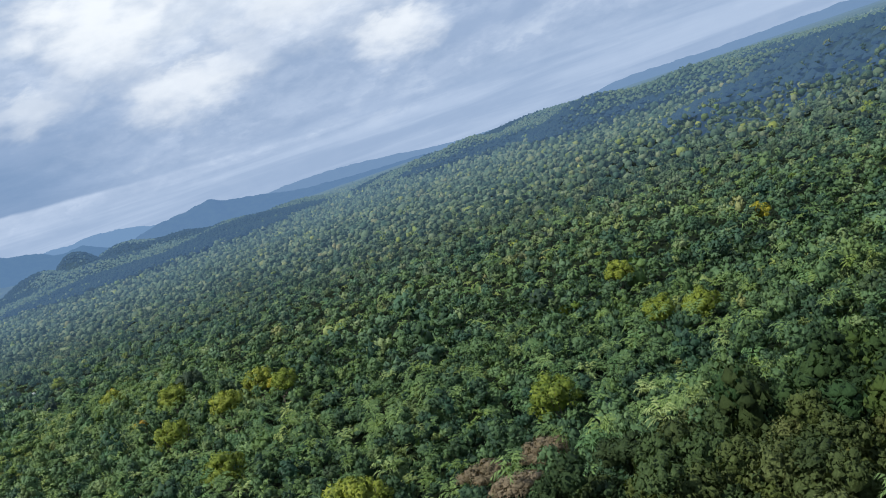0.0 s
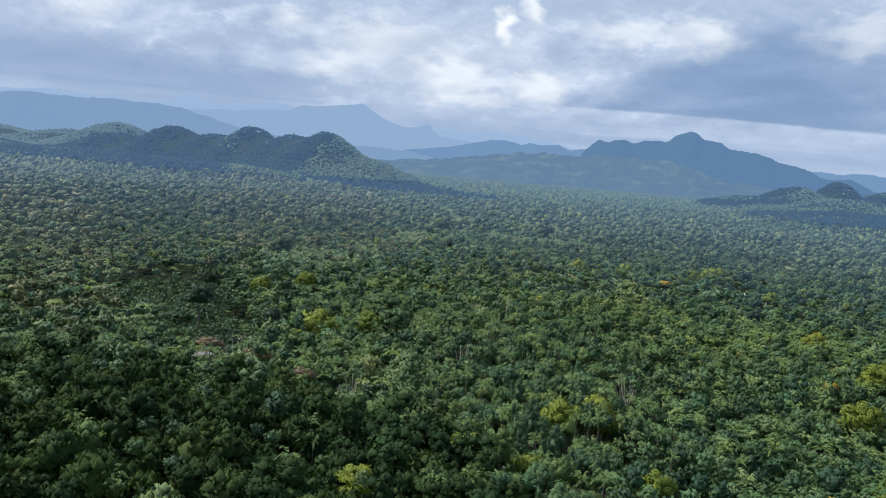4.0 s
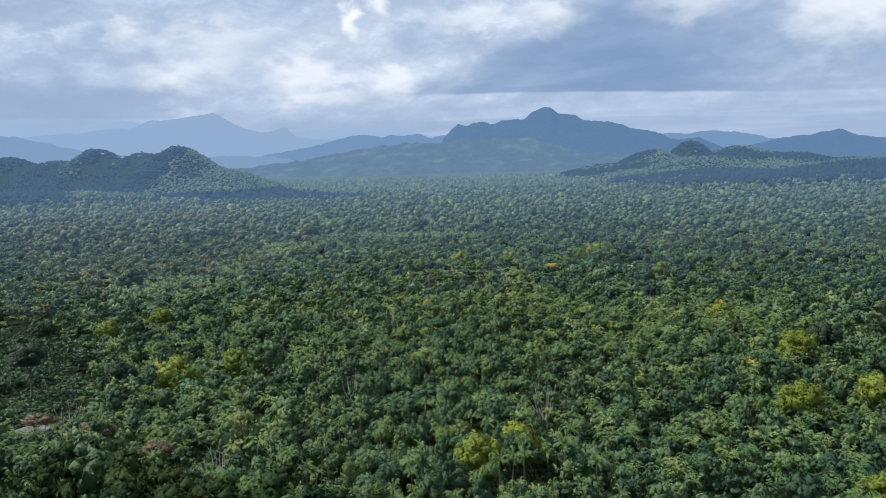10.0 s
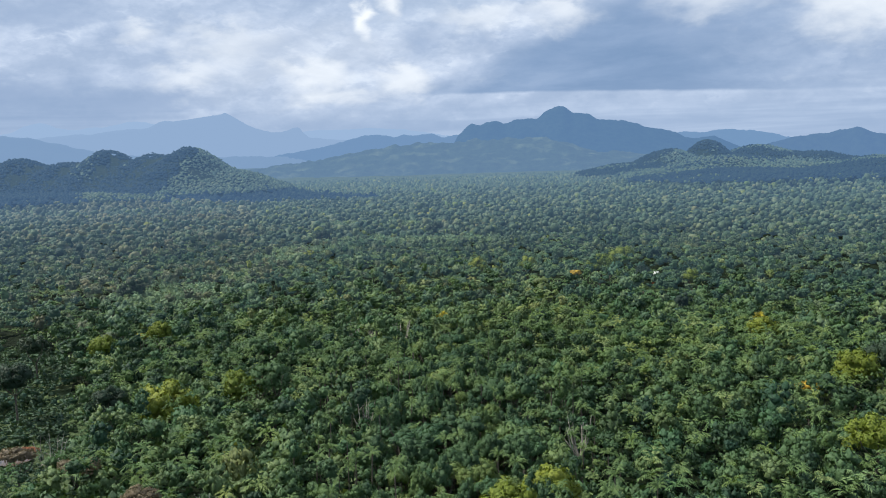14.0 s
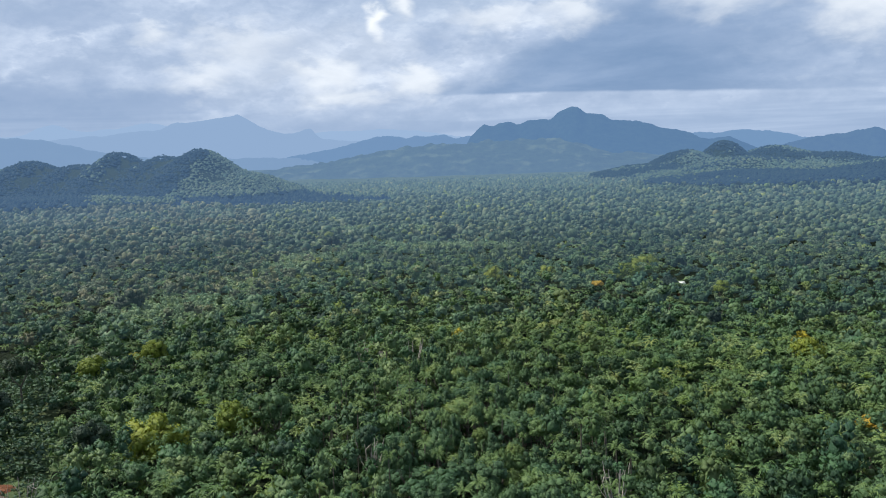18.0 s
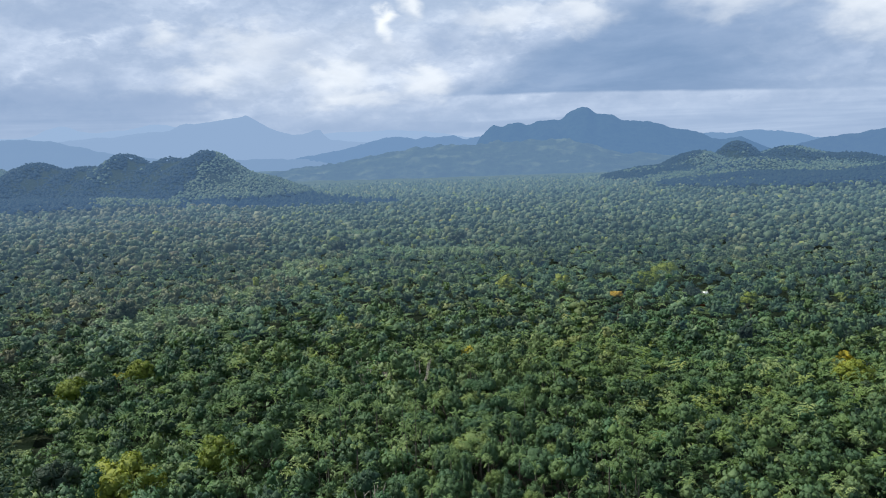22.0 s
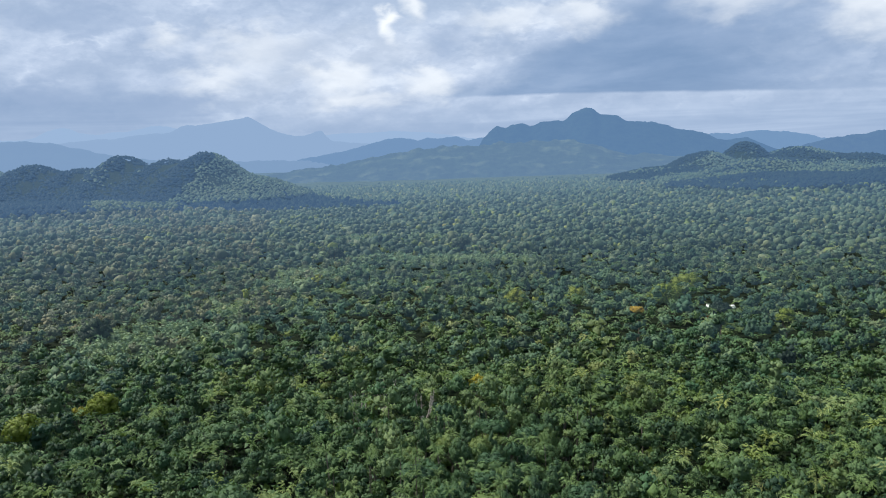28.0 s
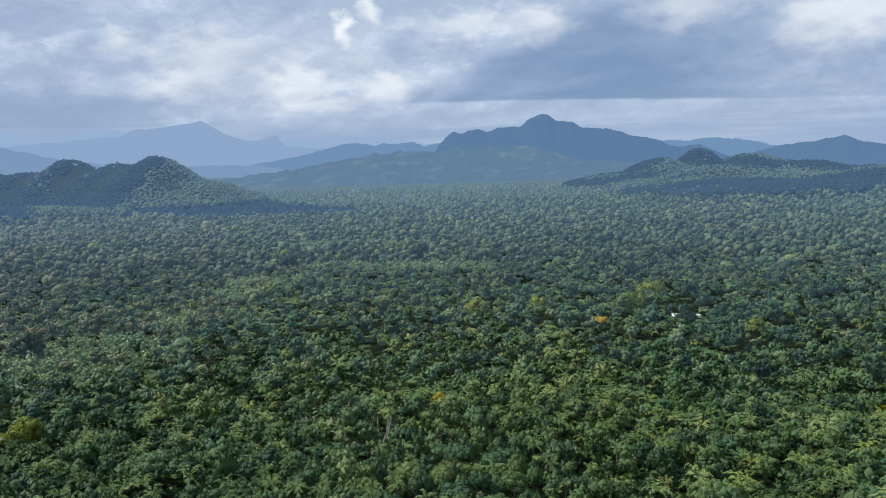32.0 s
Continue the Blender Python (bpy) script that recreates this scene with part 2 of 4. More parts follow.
BROAD = ((0.026, 0.060, 0.033), (0.074, 0.136, 0.057), (0.148, 0.208, 0.086))
# leaves made bluer: haze of the middle distance put into their colour
MIDDLE = ((0.029, 0.070, 0.044), (0.088, 0.154, 0.080), (0.182, 0.240, 0.116))
PALM = ((0.072, 0.128, 0.046), (0.128, 0.200, 0.068), (0.215, 0.275, 0.105))
M_broad = foliage("broad_leaves", *BROAD)
M_mid = foliage("hazed_leaves", *MIDDLE, air="far")
M_palm = foliage("palm_leaves", *PALM, gloss=0.62)
M_palm_far = foliage("hazed_palm_leaves", *PALM, gloss=0.62, air="far")
M_lime = foliage("lime_leaves", (0.078, 0.125, 0.018), (0.145, 0.190, 0.026), (0.215, 0.240, 0.036), medley=0.15, air="far")
M_scrub = foliage("olive_scrub_leaves", (0.026, 0.044, 0.016), (0.050, 0.072, 0.023), (0.092, 0.112, 0.040), gloss=0.7, shine=0.15)
M_bloom = foliage("yellow_blossom", (0.11, 0.14, 0.022), (0.30, 0.27, 0.028), (0.46, 0.37, 0.030), medley=0.35, air="far")
M_amber = foliage("amber_blossom", (0.16, 0.14, 0.028), (0.34, 0.23, 0.030), (0.44, 0.30, 0.035), medley=0.35, air="far")
# cloud shade on the near hillside, put into darker leaves
M_leaf_shade = foliage("shaded_leaves", (0.018, 0.036, 0.015), (0.031, 0.057, 0.020), (0.060, 0.090, 0.030), gloss=0.8, shine=0.08)
M_deep = foliage("deep_green_leaves", (0.016, 0.036, 0.024), (0.026, 0.050, 0.030), (0.044, 0.070, 0.036), air="far")
M_dry = foliage("dry_leaves", (0.10, 0.085, 0.050), (0.15, 0.12, 0.075), (0.20, 0.16, 0.11), air="far")
M_olive = foliage("olive_brown_leaves", (0.070, 0.090, 0.048), (0.130, 0.152, 0.080), (0.195, 0.210, 0.118), air="far")
M_reed = foliage("reed_grass", (0.145, 0.215, 0.115), (0.195, 0.270, 0.145), (0.245, 0.325, 0.18), gloss=0.6)
# reeds of the near clearings, darkened as the cloud shade on them
M_reed_shade = foliage("shaded_reed_grass", (0.045, 0.085, 0.050), (0.066, 0.115, 0.066), (0.090, 0.145, 0.085), gloss=0.6)
M_reed_far = foliage("distant_reed_grass", (0.170, 0.250, 0.130), (0.215, 0.300, 0.160), (0.260, 0.345, 0.190), air="far", gloss=0.6)
# hill woods under cloud: shade in the dark leaves, haze in the glow
M_hill_shade = foliage("shaded_hill_leaves", (0.011, 0.024, 0.013), (0.020, 0.036, 0.018), (0.034, 0.052, 0.025), air=0.50, medley=0.02, relief=1.5, shine=0.05, tint=(0.115, 0.225, 0.415))
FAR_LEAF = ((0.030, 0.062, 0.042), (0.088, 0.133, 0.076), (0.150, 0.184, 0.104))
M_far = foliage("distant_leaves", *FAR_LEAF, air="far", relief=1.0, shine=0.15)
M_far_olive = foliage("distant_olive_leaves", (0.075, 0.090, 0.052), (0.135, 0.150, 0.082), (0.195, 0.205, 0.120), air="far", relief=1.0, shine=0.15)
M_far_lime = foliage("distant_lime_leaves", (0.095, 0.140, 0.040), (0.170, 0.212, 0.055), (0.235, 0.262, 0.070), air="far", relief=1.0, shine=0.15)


def bark(name, a, b):
    m, N = material(name)
    geo = N.add("ShaderNodeNewGeometry")
    c = N.mix(N.ramp(N.noise(geo.outputs["Position"], 2.2, 6.0, 0.6), 0.3, 0.7), a, b)
    p = N.add("ShaderNodeBsdfPrincipled")
    N.put(p.inputs["Base Color"], c)
    p.inputs["Roughness"].default_value = 0.85
    finish(N, p.outputs[0])
    return m


M_bark = bark("pale_bark", (0.07, 0.06, 0.045), (0.15, 0.13, 0.105))
M_dead = bark("bleached_wood", (0.24, 0.21, 0.18), (0.46, 0.42, 0.37))


def ground_material(name, a, b, c, air=0.0, scale=0.2, tint=AIR):
    m, N = material(name)
    geo = N.add("ShaderNodeNewGeometry")
    pos = geo.outputs["Position"]
    n1 = N.noise(pos, scale, 8.0, 0.65)
    n2 = N.noise(pos, 0.012, 4.0, 0.55)
    col = N.mix(N.ramp(n1, 0.34, 0.66), a, b)
    col = N.mix(N.math("MULTIPLY", N.ramp(n2, 0.5, 0.75), 0.6), col, c)
    p = N.add("ShaderNodeBsdfPrincipled")
    N.put(p.inputs["Base Color"], col)
    p.inputs["Roughness"].default_value = 0.9
    p.inputs["Specular IOR Level"].default_value = 0.1
    bump = N.add("ShaderNodeBump")
    bump.inputs["Strength"].default_value = 1.0
    bump.inputs["Distance"].default_value = 2.0
    N.put(bump.inputs["Height"], n1)
    N.put(p.inputs["Normal"], bump.outputs[0])
    finish(N, p.outputs[0], air, tint)
    return m


# near-black: deep shade in the gaps between trees is put into the colour
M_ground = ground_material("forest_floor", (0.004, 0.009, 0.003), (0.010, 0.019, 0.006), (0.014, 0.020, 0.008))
# far floor: dark colour as shade under trees, emission as haze
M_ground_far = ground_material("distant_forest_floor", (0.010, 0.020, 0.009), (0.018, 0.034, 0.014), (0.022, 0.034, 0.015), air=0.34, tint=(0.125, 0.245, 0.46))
M_clear = ground_material("clearing_ground", (0.05, 0.085, 0.035), (0.09, 0.13, 0.055), (0.11, 0.12, 0.06))
M_soil = ground_material("red_laterite_soil", (0.17, 0.066, 0.034), (0.25, 0.105, 0.055), (0.16, 0.085, 0.05), scale=0.8)
# far ranges: haze painted as emission, by the air and tint of each
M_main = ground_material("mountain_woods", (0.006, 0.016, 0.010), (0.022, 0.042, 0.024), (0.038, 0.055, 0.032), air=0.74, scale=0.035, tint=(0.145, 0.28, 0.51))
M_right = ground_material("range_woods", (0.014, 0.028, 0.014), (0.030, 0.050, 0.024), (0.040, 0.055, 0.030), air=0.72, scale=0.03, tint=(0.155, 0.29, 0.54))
M_range_far = ground_material("hazed_range_woods", (0.014, 0.028, 0.014), (0.030, 0.050, 0.024), (0.040, 0.055, 0.030), air=0.86, scale=0.03, tint=(0.205, 0.355, 0.60))
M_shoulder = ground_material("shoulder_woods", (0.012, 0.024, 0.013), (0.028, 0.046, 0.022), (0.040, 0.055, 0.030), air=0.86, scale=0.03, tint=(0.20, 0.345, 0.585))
# the pale third colour paints sunlit patches on the lower slopes
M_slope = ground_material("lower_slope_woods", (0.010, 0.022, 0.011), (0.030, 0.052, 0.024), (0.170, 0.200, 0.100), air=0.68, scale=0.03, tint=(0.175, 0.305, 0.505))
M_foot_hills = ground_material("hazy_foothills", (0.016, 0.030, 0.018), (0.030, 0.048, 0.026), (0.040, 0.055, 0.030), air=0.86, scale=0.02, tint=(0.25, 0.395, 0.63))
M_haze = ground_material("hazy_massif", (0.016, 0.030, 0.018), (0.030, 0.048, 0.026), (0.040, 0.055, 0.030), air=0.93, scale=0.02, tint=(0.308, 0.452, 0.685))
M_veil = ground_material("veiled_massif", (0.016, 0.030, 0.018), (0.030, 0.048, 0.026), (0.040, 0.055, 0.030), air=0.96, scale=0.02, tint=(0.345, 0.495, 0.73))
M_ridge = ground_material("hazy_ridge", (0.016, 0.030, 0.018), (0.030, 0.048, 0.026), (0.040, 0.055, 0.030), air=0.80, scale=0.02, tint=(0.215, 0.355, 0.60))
# four steps of emitted haze, stronger further out
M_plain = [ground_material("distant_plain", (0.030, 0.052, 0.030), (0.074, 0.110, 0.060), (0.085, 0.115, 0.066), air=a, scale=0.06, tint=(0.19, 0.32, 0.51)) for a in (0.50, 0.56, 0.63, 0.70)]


def plain_material(name, col, rough=0.6, metal=0.0, vary=0.15, scale=1.5):
    m, N = material(name)
    geo = N.add("ShaderNodeNewGeometry")
    n = N.noise(geo.outputs["Position"], scale, 6.0, 0.6)
    c = N.mix(n, [v * (1 - vary) for v in col], [min(v * (1 + vary), 0.95) for v in col])
    p = N.add("ShaderNodeBsdfPrincipled")
    N.put(p.inputs["Base Color"], c)
    p.inputs["Roughness"].default_value = rough
    p.inputs["Metallic"].default_value = metal
    finish(N, p.outputs[0])
    return m


M_water = plain_material("muddy_water", (0.11, 0.080, 0.058), 0.08, vary=0.25, scale=0.3)
M_tin = plain_material("white_sheet_roof", (0.74, 0.75, 0.74), 0.5, vary=0.12)
M_wall = plain_material("weathered_boards", (0.34, 0.29, 0.23), 0.8)
M_door_shade = plain_material("doorway_shade", (0.02, 0.02, 0.02), 0.9)


# ---------------------------------------------------------------- shapes of the land
rng = np.random.default_rng(7)
GRID = rng.random((256, 256))


def value_noise(x, y, scale):
    u, v = np.asarray(x) * scale + 40.3, np.asarray(y) * scale + 17.9
    i, j = np.floor(u).astype(int), np.floor(v).astype(int)
    a, b = u - i, v - j
    a, b = a * a * (3 - 2 * a), b * b * (3 - 2 * b)
    g = lambda p, q: GRID[p % 256, q % 256]
    return (g(i, j) * (1 - a) + g(i + 1, j) * a) * (1 - b) + (g(i, j + 1) * (1 - a) + g(i + 1, j + 1) * a) * b


def fractal(x, y, scale, octaves=4):
    s, amp, tot = 0.0, 1.0, 0.0
    for o in range(octaves):
        s, tot = s + amp * value_noise(x, y, scale * 2 ** o), tot + amp
        amp *= 0.5
    return s / tot


# hills: x, y, height, half width across, half width in depth
HILLS = (
    (-546, 1880, 104, 75, 170), (-650, 1930, 88, 75, 170), (-753, 1960, 104, 60, 170), (-845, 1960, 80, 60, 170), (-952, 1960, 90, 75, 170),
    (-1114, 1990, 64, 80, 180), (-440, 1860, 46, 70, 190), (-1451, 2600, 98, 95, 240), (-1640, 2600, 62, 120, 240),
    (-1898, 2600, 58, 130, 260), (-2300, 2500, 50, 200, 300), (-900, 1500, 28, 260, 110), (-1500, 1750, 40, 260, 160),
    (692, 2286, 86, 42, 180), (825, 2300, 72, 90, 200), (580, 2240, 64, 80, 200), (450, 2150, 34, 90, 200),
    (945, 2200, 48, 90, 200), (960, 1907, 36, 90, 150), (1072, 1790, 30, 80, 130), (600, 1820, 46, 150, 150), (520, 1560, 26, 170, 120), (600, 1400, 21, 240, 80),
    (860, 1690, 34, 170, 130), (720, 1480, 19, 150, 90), (-640, 1430, 21, 190, 90), (1143, 1440, 22, 90, 110), (1145, 1310, 32, 90, 90), (1143, 1183, 40, 90, 90), (1146, 1043, 28, 90, 90),
    (1126, 850, 42, 90, 90), (1020, 745, 41, 80, 80), (1090, 640, 38, 90, 80), (1150, 545, 24, 90, 90), (1200, 443, 12, 120, 120),
    (1500, 800, 30, 200, 300), (1500, 1300, 40, 180, 260),
    (600, 340, 9, 90, 50), (655, 300, 19, 80, 55), (690, 250, 27, 80, 60), (715, 195, 36, 80, 70), (740, 130, 40, 90, 90), (-95, 62, 12, 85, 62), (88, -28, 15, 62, 42), (-420, 700, 8, 160, 200),
)


def land(x, y):
    x, y = np.asarray(x, float), np.asarray(y, float)
    h = np.zeros_like(x)
    for cx, cy, top, rx, ry in HILLS:
        d = ((x - cx) / rx) ** 2 + ((y - cy) / ry) ** 2
        h += (top * np.exp(-0.7 * d)) ** 3
    h = np.cbrt(h)
    r = np.hypot(x, y)
    h = h * (0.88 + 0.24 * fractal(x, y, 0.006, 4)) + 3.0 * (fractal(x, y, 0.004, 3) - 0.5)
    return np.where(r > 3300, h * np.clip((4400 - r) / 1100, 0, 1), h)


def mesh_of(name, verts, faces, tone=None, hue=0.5, normals=None):
    """A mesh from arrays: verts n x 3, faces m x 3 or m x 4, a tone and a hue for each face, a shading normal for each vertex."""
    me = bpy.data.meshes.new(name)
    verts, faces = np.asarray(verts, np.float32), np.asarray(faces, np.int32)
    n, k = faces.shape
    me.vertices.add(len(verts))
    me.vertices.foreach_set("co", verts.ravel())
    me.loops.add(n * k)
    me.loops.foreach_set("vertex_index", faces.ravel())
    me.polygons.add(n)
    me.polygons.foreach_set("loop_start", np.arange(0, n * k, k, dtype=np.int32))
    if tone is not None:
        for key, val in (("tone", tone), ("hue", hue)):
            at = me.attributes.new(key, "FLOAT", "FACE")
            at.data.foreach_set("value", np.broadcast_to(np.asarray(val, np.float32), (n,)).copy())
    if normals is not None:
        at = me.attributes.new("custom_normal", "FLOAT_VECTOR", "POINT")
        at.data.foreach_set("vector", np.asarray(normals, np.float32).ravel())
    me.update(calc_edges=True)
    return me


def link(name, me, mat, parent=None, label="", smooth=False):
    me.materials.append(mat)
    if smooth:
        me.polygons.foreach_set("use_smooth", np.ones(len(me.polygons), bool))
    ob = new(name, me)
    if parent is not None:
        ob.parent = parent
    return tagged(ob, label)


def grid_faces(rows, cols, wrap=False):
    i = np.arange(rows - 1)[:, None]
    j = np.arange(cols if wrap else cols - 1)[None, :]
    k = (j + 1) % cols
    return np.stack(np.broadcast_arrays(i * cols + j, i * cols + k, (i + 1) * cols + k, (i + 1) * cols + j), -1).reshape(-1, 4)


# clearings: x, y, half width, half depth, turn in degrees, height of the growth
CLEARINGS = (
    (-136, 428, 28, 30, -30, 11), (-121, 498, 9, 24, 12, 11), (-110, 570, 17, 25, 20, 11.5), (-96, 626, 28, 18, 5, 11.5), (-25, 678, 60, 20, -14, 11.5),
    (-128, 256, 20, 22, 10, 2.4), (-104, 209, 15, 29, 30, 1.0), (-160, 300, 24, 40, 25, 5), (111, 474, 9, 12, 0, 6), (-60, 860, 60, 18, 0, 11.5),
)


def in_clearing(x, y, grow=1.0):
    inside = np.zeros(np.shape(x), bool)
    for cx, cy, a, b, turn, _ in CLEARINGS:
        c, s = math.cos(radians(turn)), math.sin(radians(turn))
        u, v = (x - cx) * c + (y - cy) * s, -(x - cx) * s + (y - cy) * c
        edge = 0.75 + 0.5 * fractal(x, y, 0.06, 3)
        inside |= np.hypot(u / a, v / b) < edge * grow
    return inside


def build_ground():
    turn = np.radians(np.concatenate([np.linspace(-62, 88, 220, endpoint=False), np.linspace(88, 298, 60, endpoint=False)]))
    reach = np.concatenate([[2.0], np.geomspace(25, 4900, 140)])
    x, y = reach[:, None] * np.sin(turn), -70 + reach[:, None] * np.cos(turn)
    h = land(x, y)
    # ground raised under the hill woods, added to close gaps below the crowns
    h = h + 14.0 * np.clip((h - 10) / 14, 0, 1) * (np.hypot(x, y) > 600)
    v = np.stack([x, y, h], -1).reshape(-1, 3)
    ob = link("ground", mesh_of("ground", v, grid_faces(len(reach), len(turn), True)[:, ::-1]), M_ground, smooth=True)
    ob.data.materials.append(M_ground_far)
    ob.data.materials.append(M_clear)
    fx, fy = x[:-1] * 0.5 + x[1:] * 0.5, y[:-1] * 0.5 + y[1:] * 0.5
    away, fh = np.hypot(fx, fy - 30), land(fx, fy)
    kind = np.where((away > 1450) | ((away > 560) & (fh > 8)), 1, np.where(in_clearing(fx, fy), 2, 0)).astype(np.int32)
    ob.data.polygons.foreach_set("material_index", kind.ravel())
    tagged(ob, "forest floor rolling away under the trees, coloured dark as shade", "ground", kind="structure")


build_ground()


# ---------------------------------------------------------------- far mountains
def profile(u, crest):
    """Height along a range: a smooth line through its (place, height) tops and saddles."""
    p, h = np.array(crest, float).T
    s = np.gradient(h, p)
    k = np.clip(np.searchsorted(p, u) - 1, 0, len(p) - 2)
    w = p[k + 1] - p[k]
    t = np.clip((u - p[k]) / w, 0, 1)
    return ((2 * t ** 3 - 3 * t ** 2 + 1) * h[k] + (t ** 3 - 2 * t ** 2 + t) * w * s[k]
            + (3 * t ** 2 - 2 * t ** 3) * h[k + 1] + (t ** 3 - t ** 2) * w * s[k + 1])


def mountain(name, label, mat, crest, reach, depth, rough=9.0, cols=420, rows=44):
    """A range on an arc about the valley at the distance reach; crest gives (bearing in degrees, height)."""
    u = np.linspace(crest[0][0], crest[-1][0], cols)
    v = np.linspace(-1, 0.6, rows)
    U, V = np.meshgrid(u, v)
    M = np.radians(U) * reach
    bend = 1.1 * (fractal(M, V * 300, 0.004, 3) - 0.5)
    top = profile(np.clip(U + bend * np.abs(V), crest[0][0], crest[-1][0]), crest)
    spur = 0.75 + 0.5 * fractal(M, V * 500 + 90, 0.006, 4)
    fall = np.clip(1 - np.abs(V) ** (0.8 * spur + 0.2), 0, 1)
    z = top * fall + rough * (fractal(M, V * depth, 0.02, 4) - 0.5) * np.clip(top / 60, 0, 1) * 1.3
    z += 5.0 * (fractal(M, V * depth, 0.10, 2) - 0.5) - 16 * (fall < 0.02)
    r = reach + V * depth
    P = np.stack([r * np.sin(np.radians(U)), r * np.cos(np.radians(U)), z], -1).reshape(-1, 3)
    ob = link(name, mesh_of(name, P, grid_faces(rows, cols)), mat, smooth=True)
    return tagged(ob, label, "mountain", kind="structure")


mountain("backdrop_mountain", "wooded mountain with a domed summit, blue with emitted haze", M_main, (
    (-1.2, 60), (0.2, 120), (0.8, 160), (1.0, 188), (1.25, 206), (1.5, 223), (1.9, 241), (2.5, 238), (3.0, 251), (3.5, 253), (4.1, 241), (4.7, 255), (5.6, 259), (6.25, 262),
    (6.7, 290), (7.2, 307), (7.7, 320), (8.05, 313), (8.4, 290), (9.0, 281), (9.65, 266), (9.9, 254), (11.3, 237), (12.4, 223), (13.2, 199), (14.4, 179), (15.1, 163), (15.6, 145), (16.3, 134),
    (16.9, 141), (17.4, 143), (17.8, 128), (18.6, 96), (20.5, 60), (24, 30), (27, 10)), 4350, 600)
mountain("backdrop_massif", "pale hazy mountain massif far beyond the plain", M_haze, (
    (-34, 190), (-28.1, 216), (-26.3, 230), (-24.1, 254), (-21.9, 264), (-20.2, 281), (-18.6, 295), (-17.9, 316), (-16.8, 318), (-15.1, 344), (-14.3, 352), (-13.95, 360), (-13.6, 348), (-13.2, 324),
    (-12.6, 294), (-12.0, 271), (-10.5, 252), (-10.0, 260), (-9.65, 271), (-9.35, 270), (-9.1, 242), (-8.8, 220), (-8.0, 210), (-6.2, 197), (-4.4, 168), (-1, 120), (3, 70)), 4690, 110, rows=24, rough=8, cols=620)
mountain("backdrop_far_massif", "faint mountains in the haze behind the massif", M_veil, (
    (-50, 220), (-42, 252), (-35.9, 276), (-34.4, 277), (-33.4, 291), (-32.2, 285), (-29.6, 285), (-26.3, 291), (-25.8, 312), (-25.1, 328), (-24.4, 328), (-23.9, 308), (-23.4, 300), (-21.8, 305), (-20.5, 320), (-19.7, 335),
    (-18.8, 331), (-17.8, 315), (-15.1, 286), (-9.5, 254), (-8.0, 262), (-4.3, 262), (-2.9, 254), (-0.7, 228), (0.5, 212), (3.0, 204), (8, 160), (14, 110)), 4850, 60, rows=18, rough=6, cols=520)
mountain("backdrop_range", "long wooded ridge beyond the mountain, paled by emitted haze", M_range_far, (
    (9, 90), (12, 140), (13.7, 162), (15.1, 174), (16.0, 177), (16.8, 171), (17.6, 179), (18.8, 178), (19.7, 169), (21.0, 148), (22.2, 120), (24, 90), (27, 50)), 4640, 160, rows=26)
mountain("backdrop_knoll", "wooded ridge with one sharp knoll, blue with emitted haze", M_right, (
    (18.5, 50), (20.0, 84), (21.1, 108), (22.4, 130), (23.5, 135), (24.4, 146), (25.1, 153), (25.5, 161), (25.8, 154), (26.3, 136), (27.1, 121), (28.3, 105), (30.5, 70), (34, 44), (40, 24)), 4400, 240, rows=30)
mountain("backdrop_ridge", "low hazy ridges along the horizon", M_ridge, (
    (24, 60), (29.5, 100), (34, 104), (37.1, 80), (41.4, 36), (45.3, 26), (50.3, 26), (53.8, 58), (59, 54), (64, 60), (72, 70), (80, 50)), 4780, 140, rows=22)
mountain("backdrop_shoulder", "shoulder of the wooded mountain, paler with emitted haze", M_shoulder, (
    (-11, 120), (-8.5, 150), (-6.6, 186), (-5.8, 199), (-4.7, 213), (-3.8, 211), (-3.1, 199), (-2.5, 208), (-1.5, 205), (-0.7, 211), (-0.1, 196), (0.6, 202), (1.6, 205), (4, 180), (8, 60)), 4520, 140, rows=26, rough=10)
mountain("backdrop_slopes", "wooded slopes below the mountain, sunlit patches in their colour", M_slope, (
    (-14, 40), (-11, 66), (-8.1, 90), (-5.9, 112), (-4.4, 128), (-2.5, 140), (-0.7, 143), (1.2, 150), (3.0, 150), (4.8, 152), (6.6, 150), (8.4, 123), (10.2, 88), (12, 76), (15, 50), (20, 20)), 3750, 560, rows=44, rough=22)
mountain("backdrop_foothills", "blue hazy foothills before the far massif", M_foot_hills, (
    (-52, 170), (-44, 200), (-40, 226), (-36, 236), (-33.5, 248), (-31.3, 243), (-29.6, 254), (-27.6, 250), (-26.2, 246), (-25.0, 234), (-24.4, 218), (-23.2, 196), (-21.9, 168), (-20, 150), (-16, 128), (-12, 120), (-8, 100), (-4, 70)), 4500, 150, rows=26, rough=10)


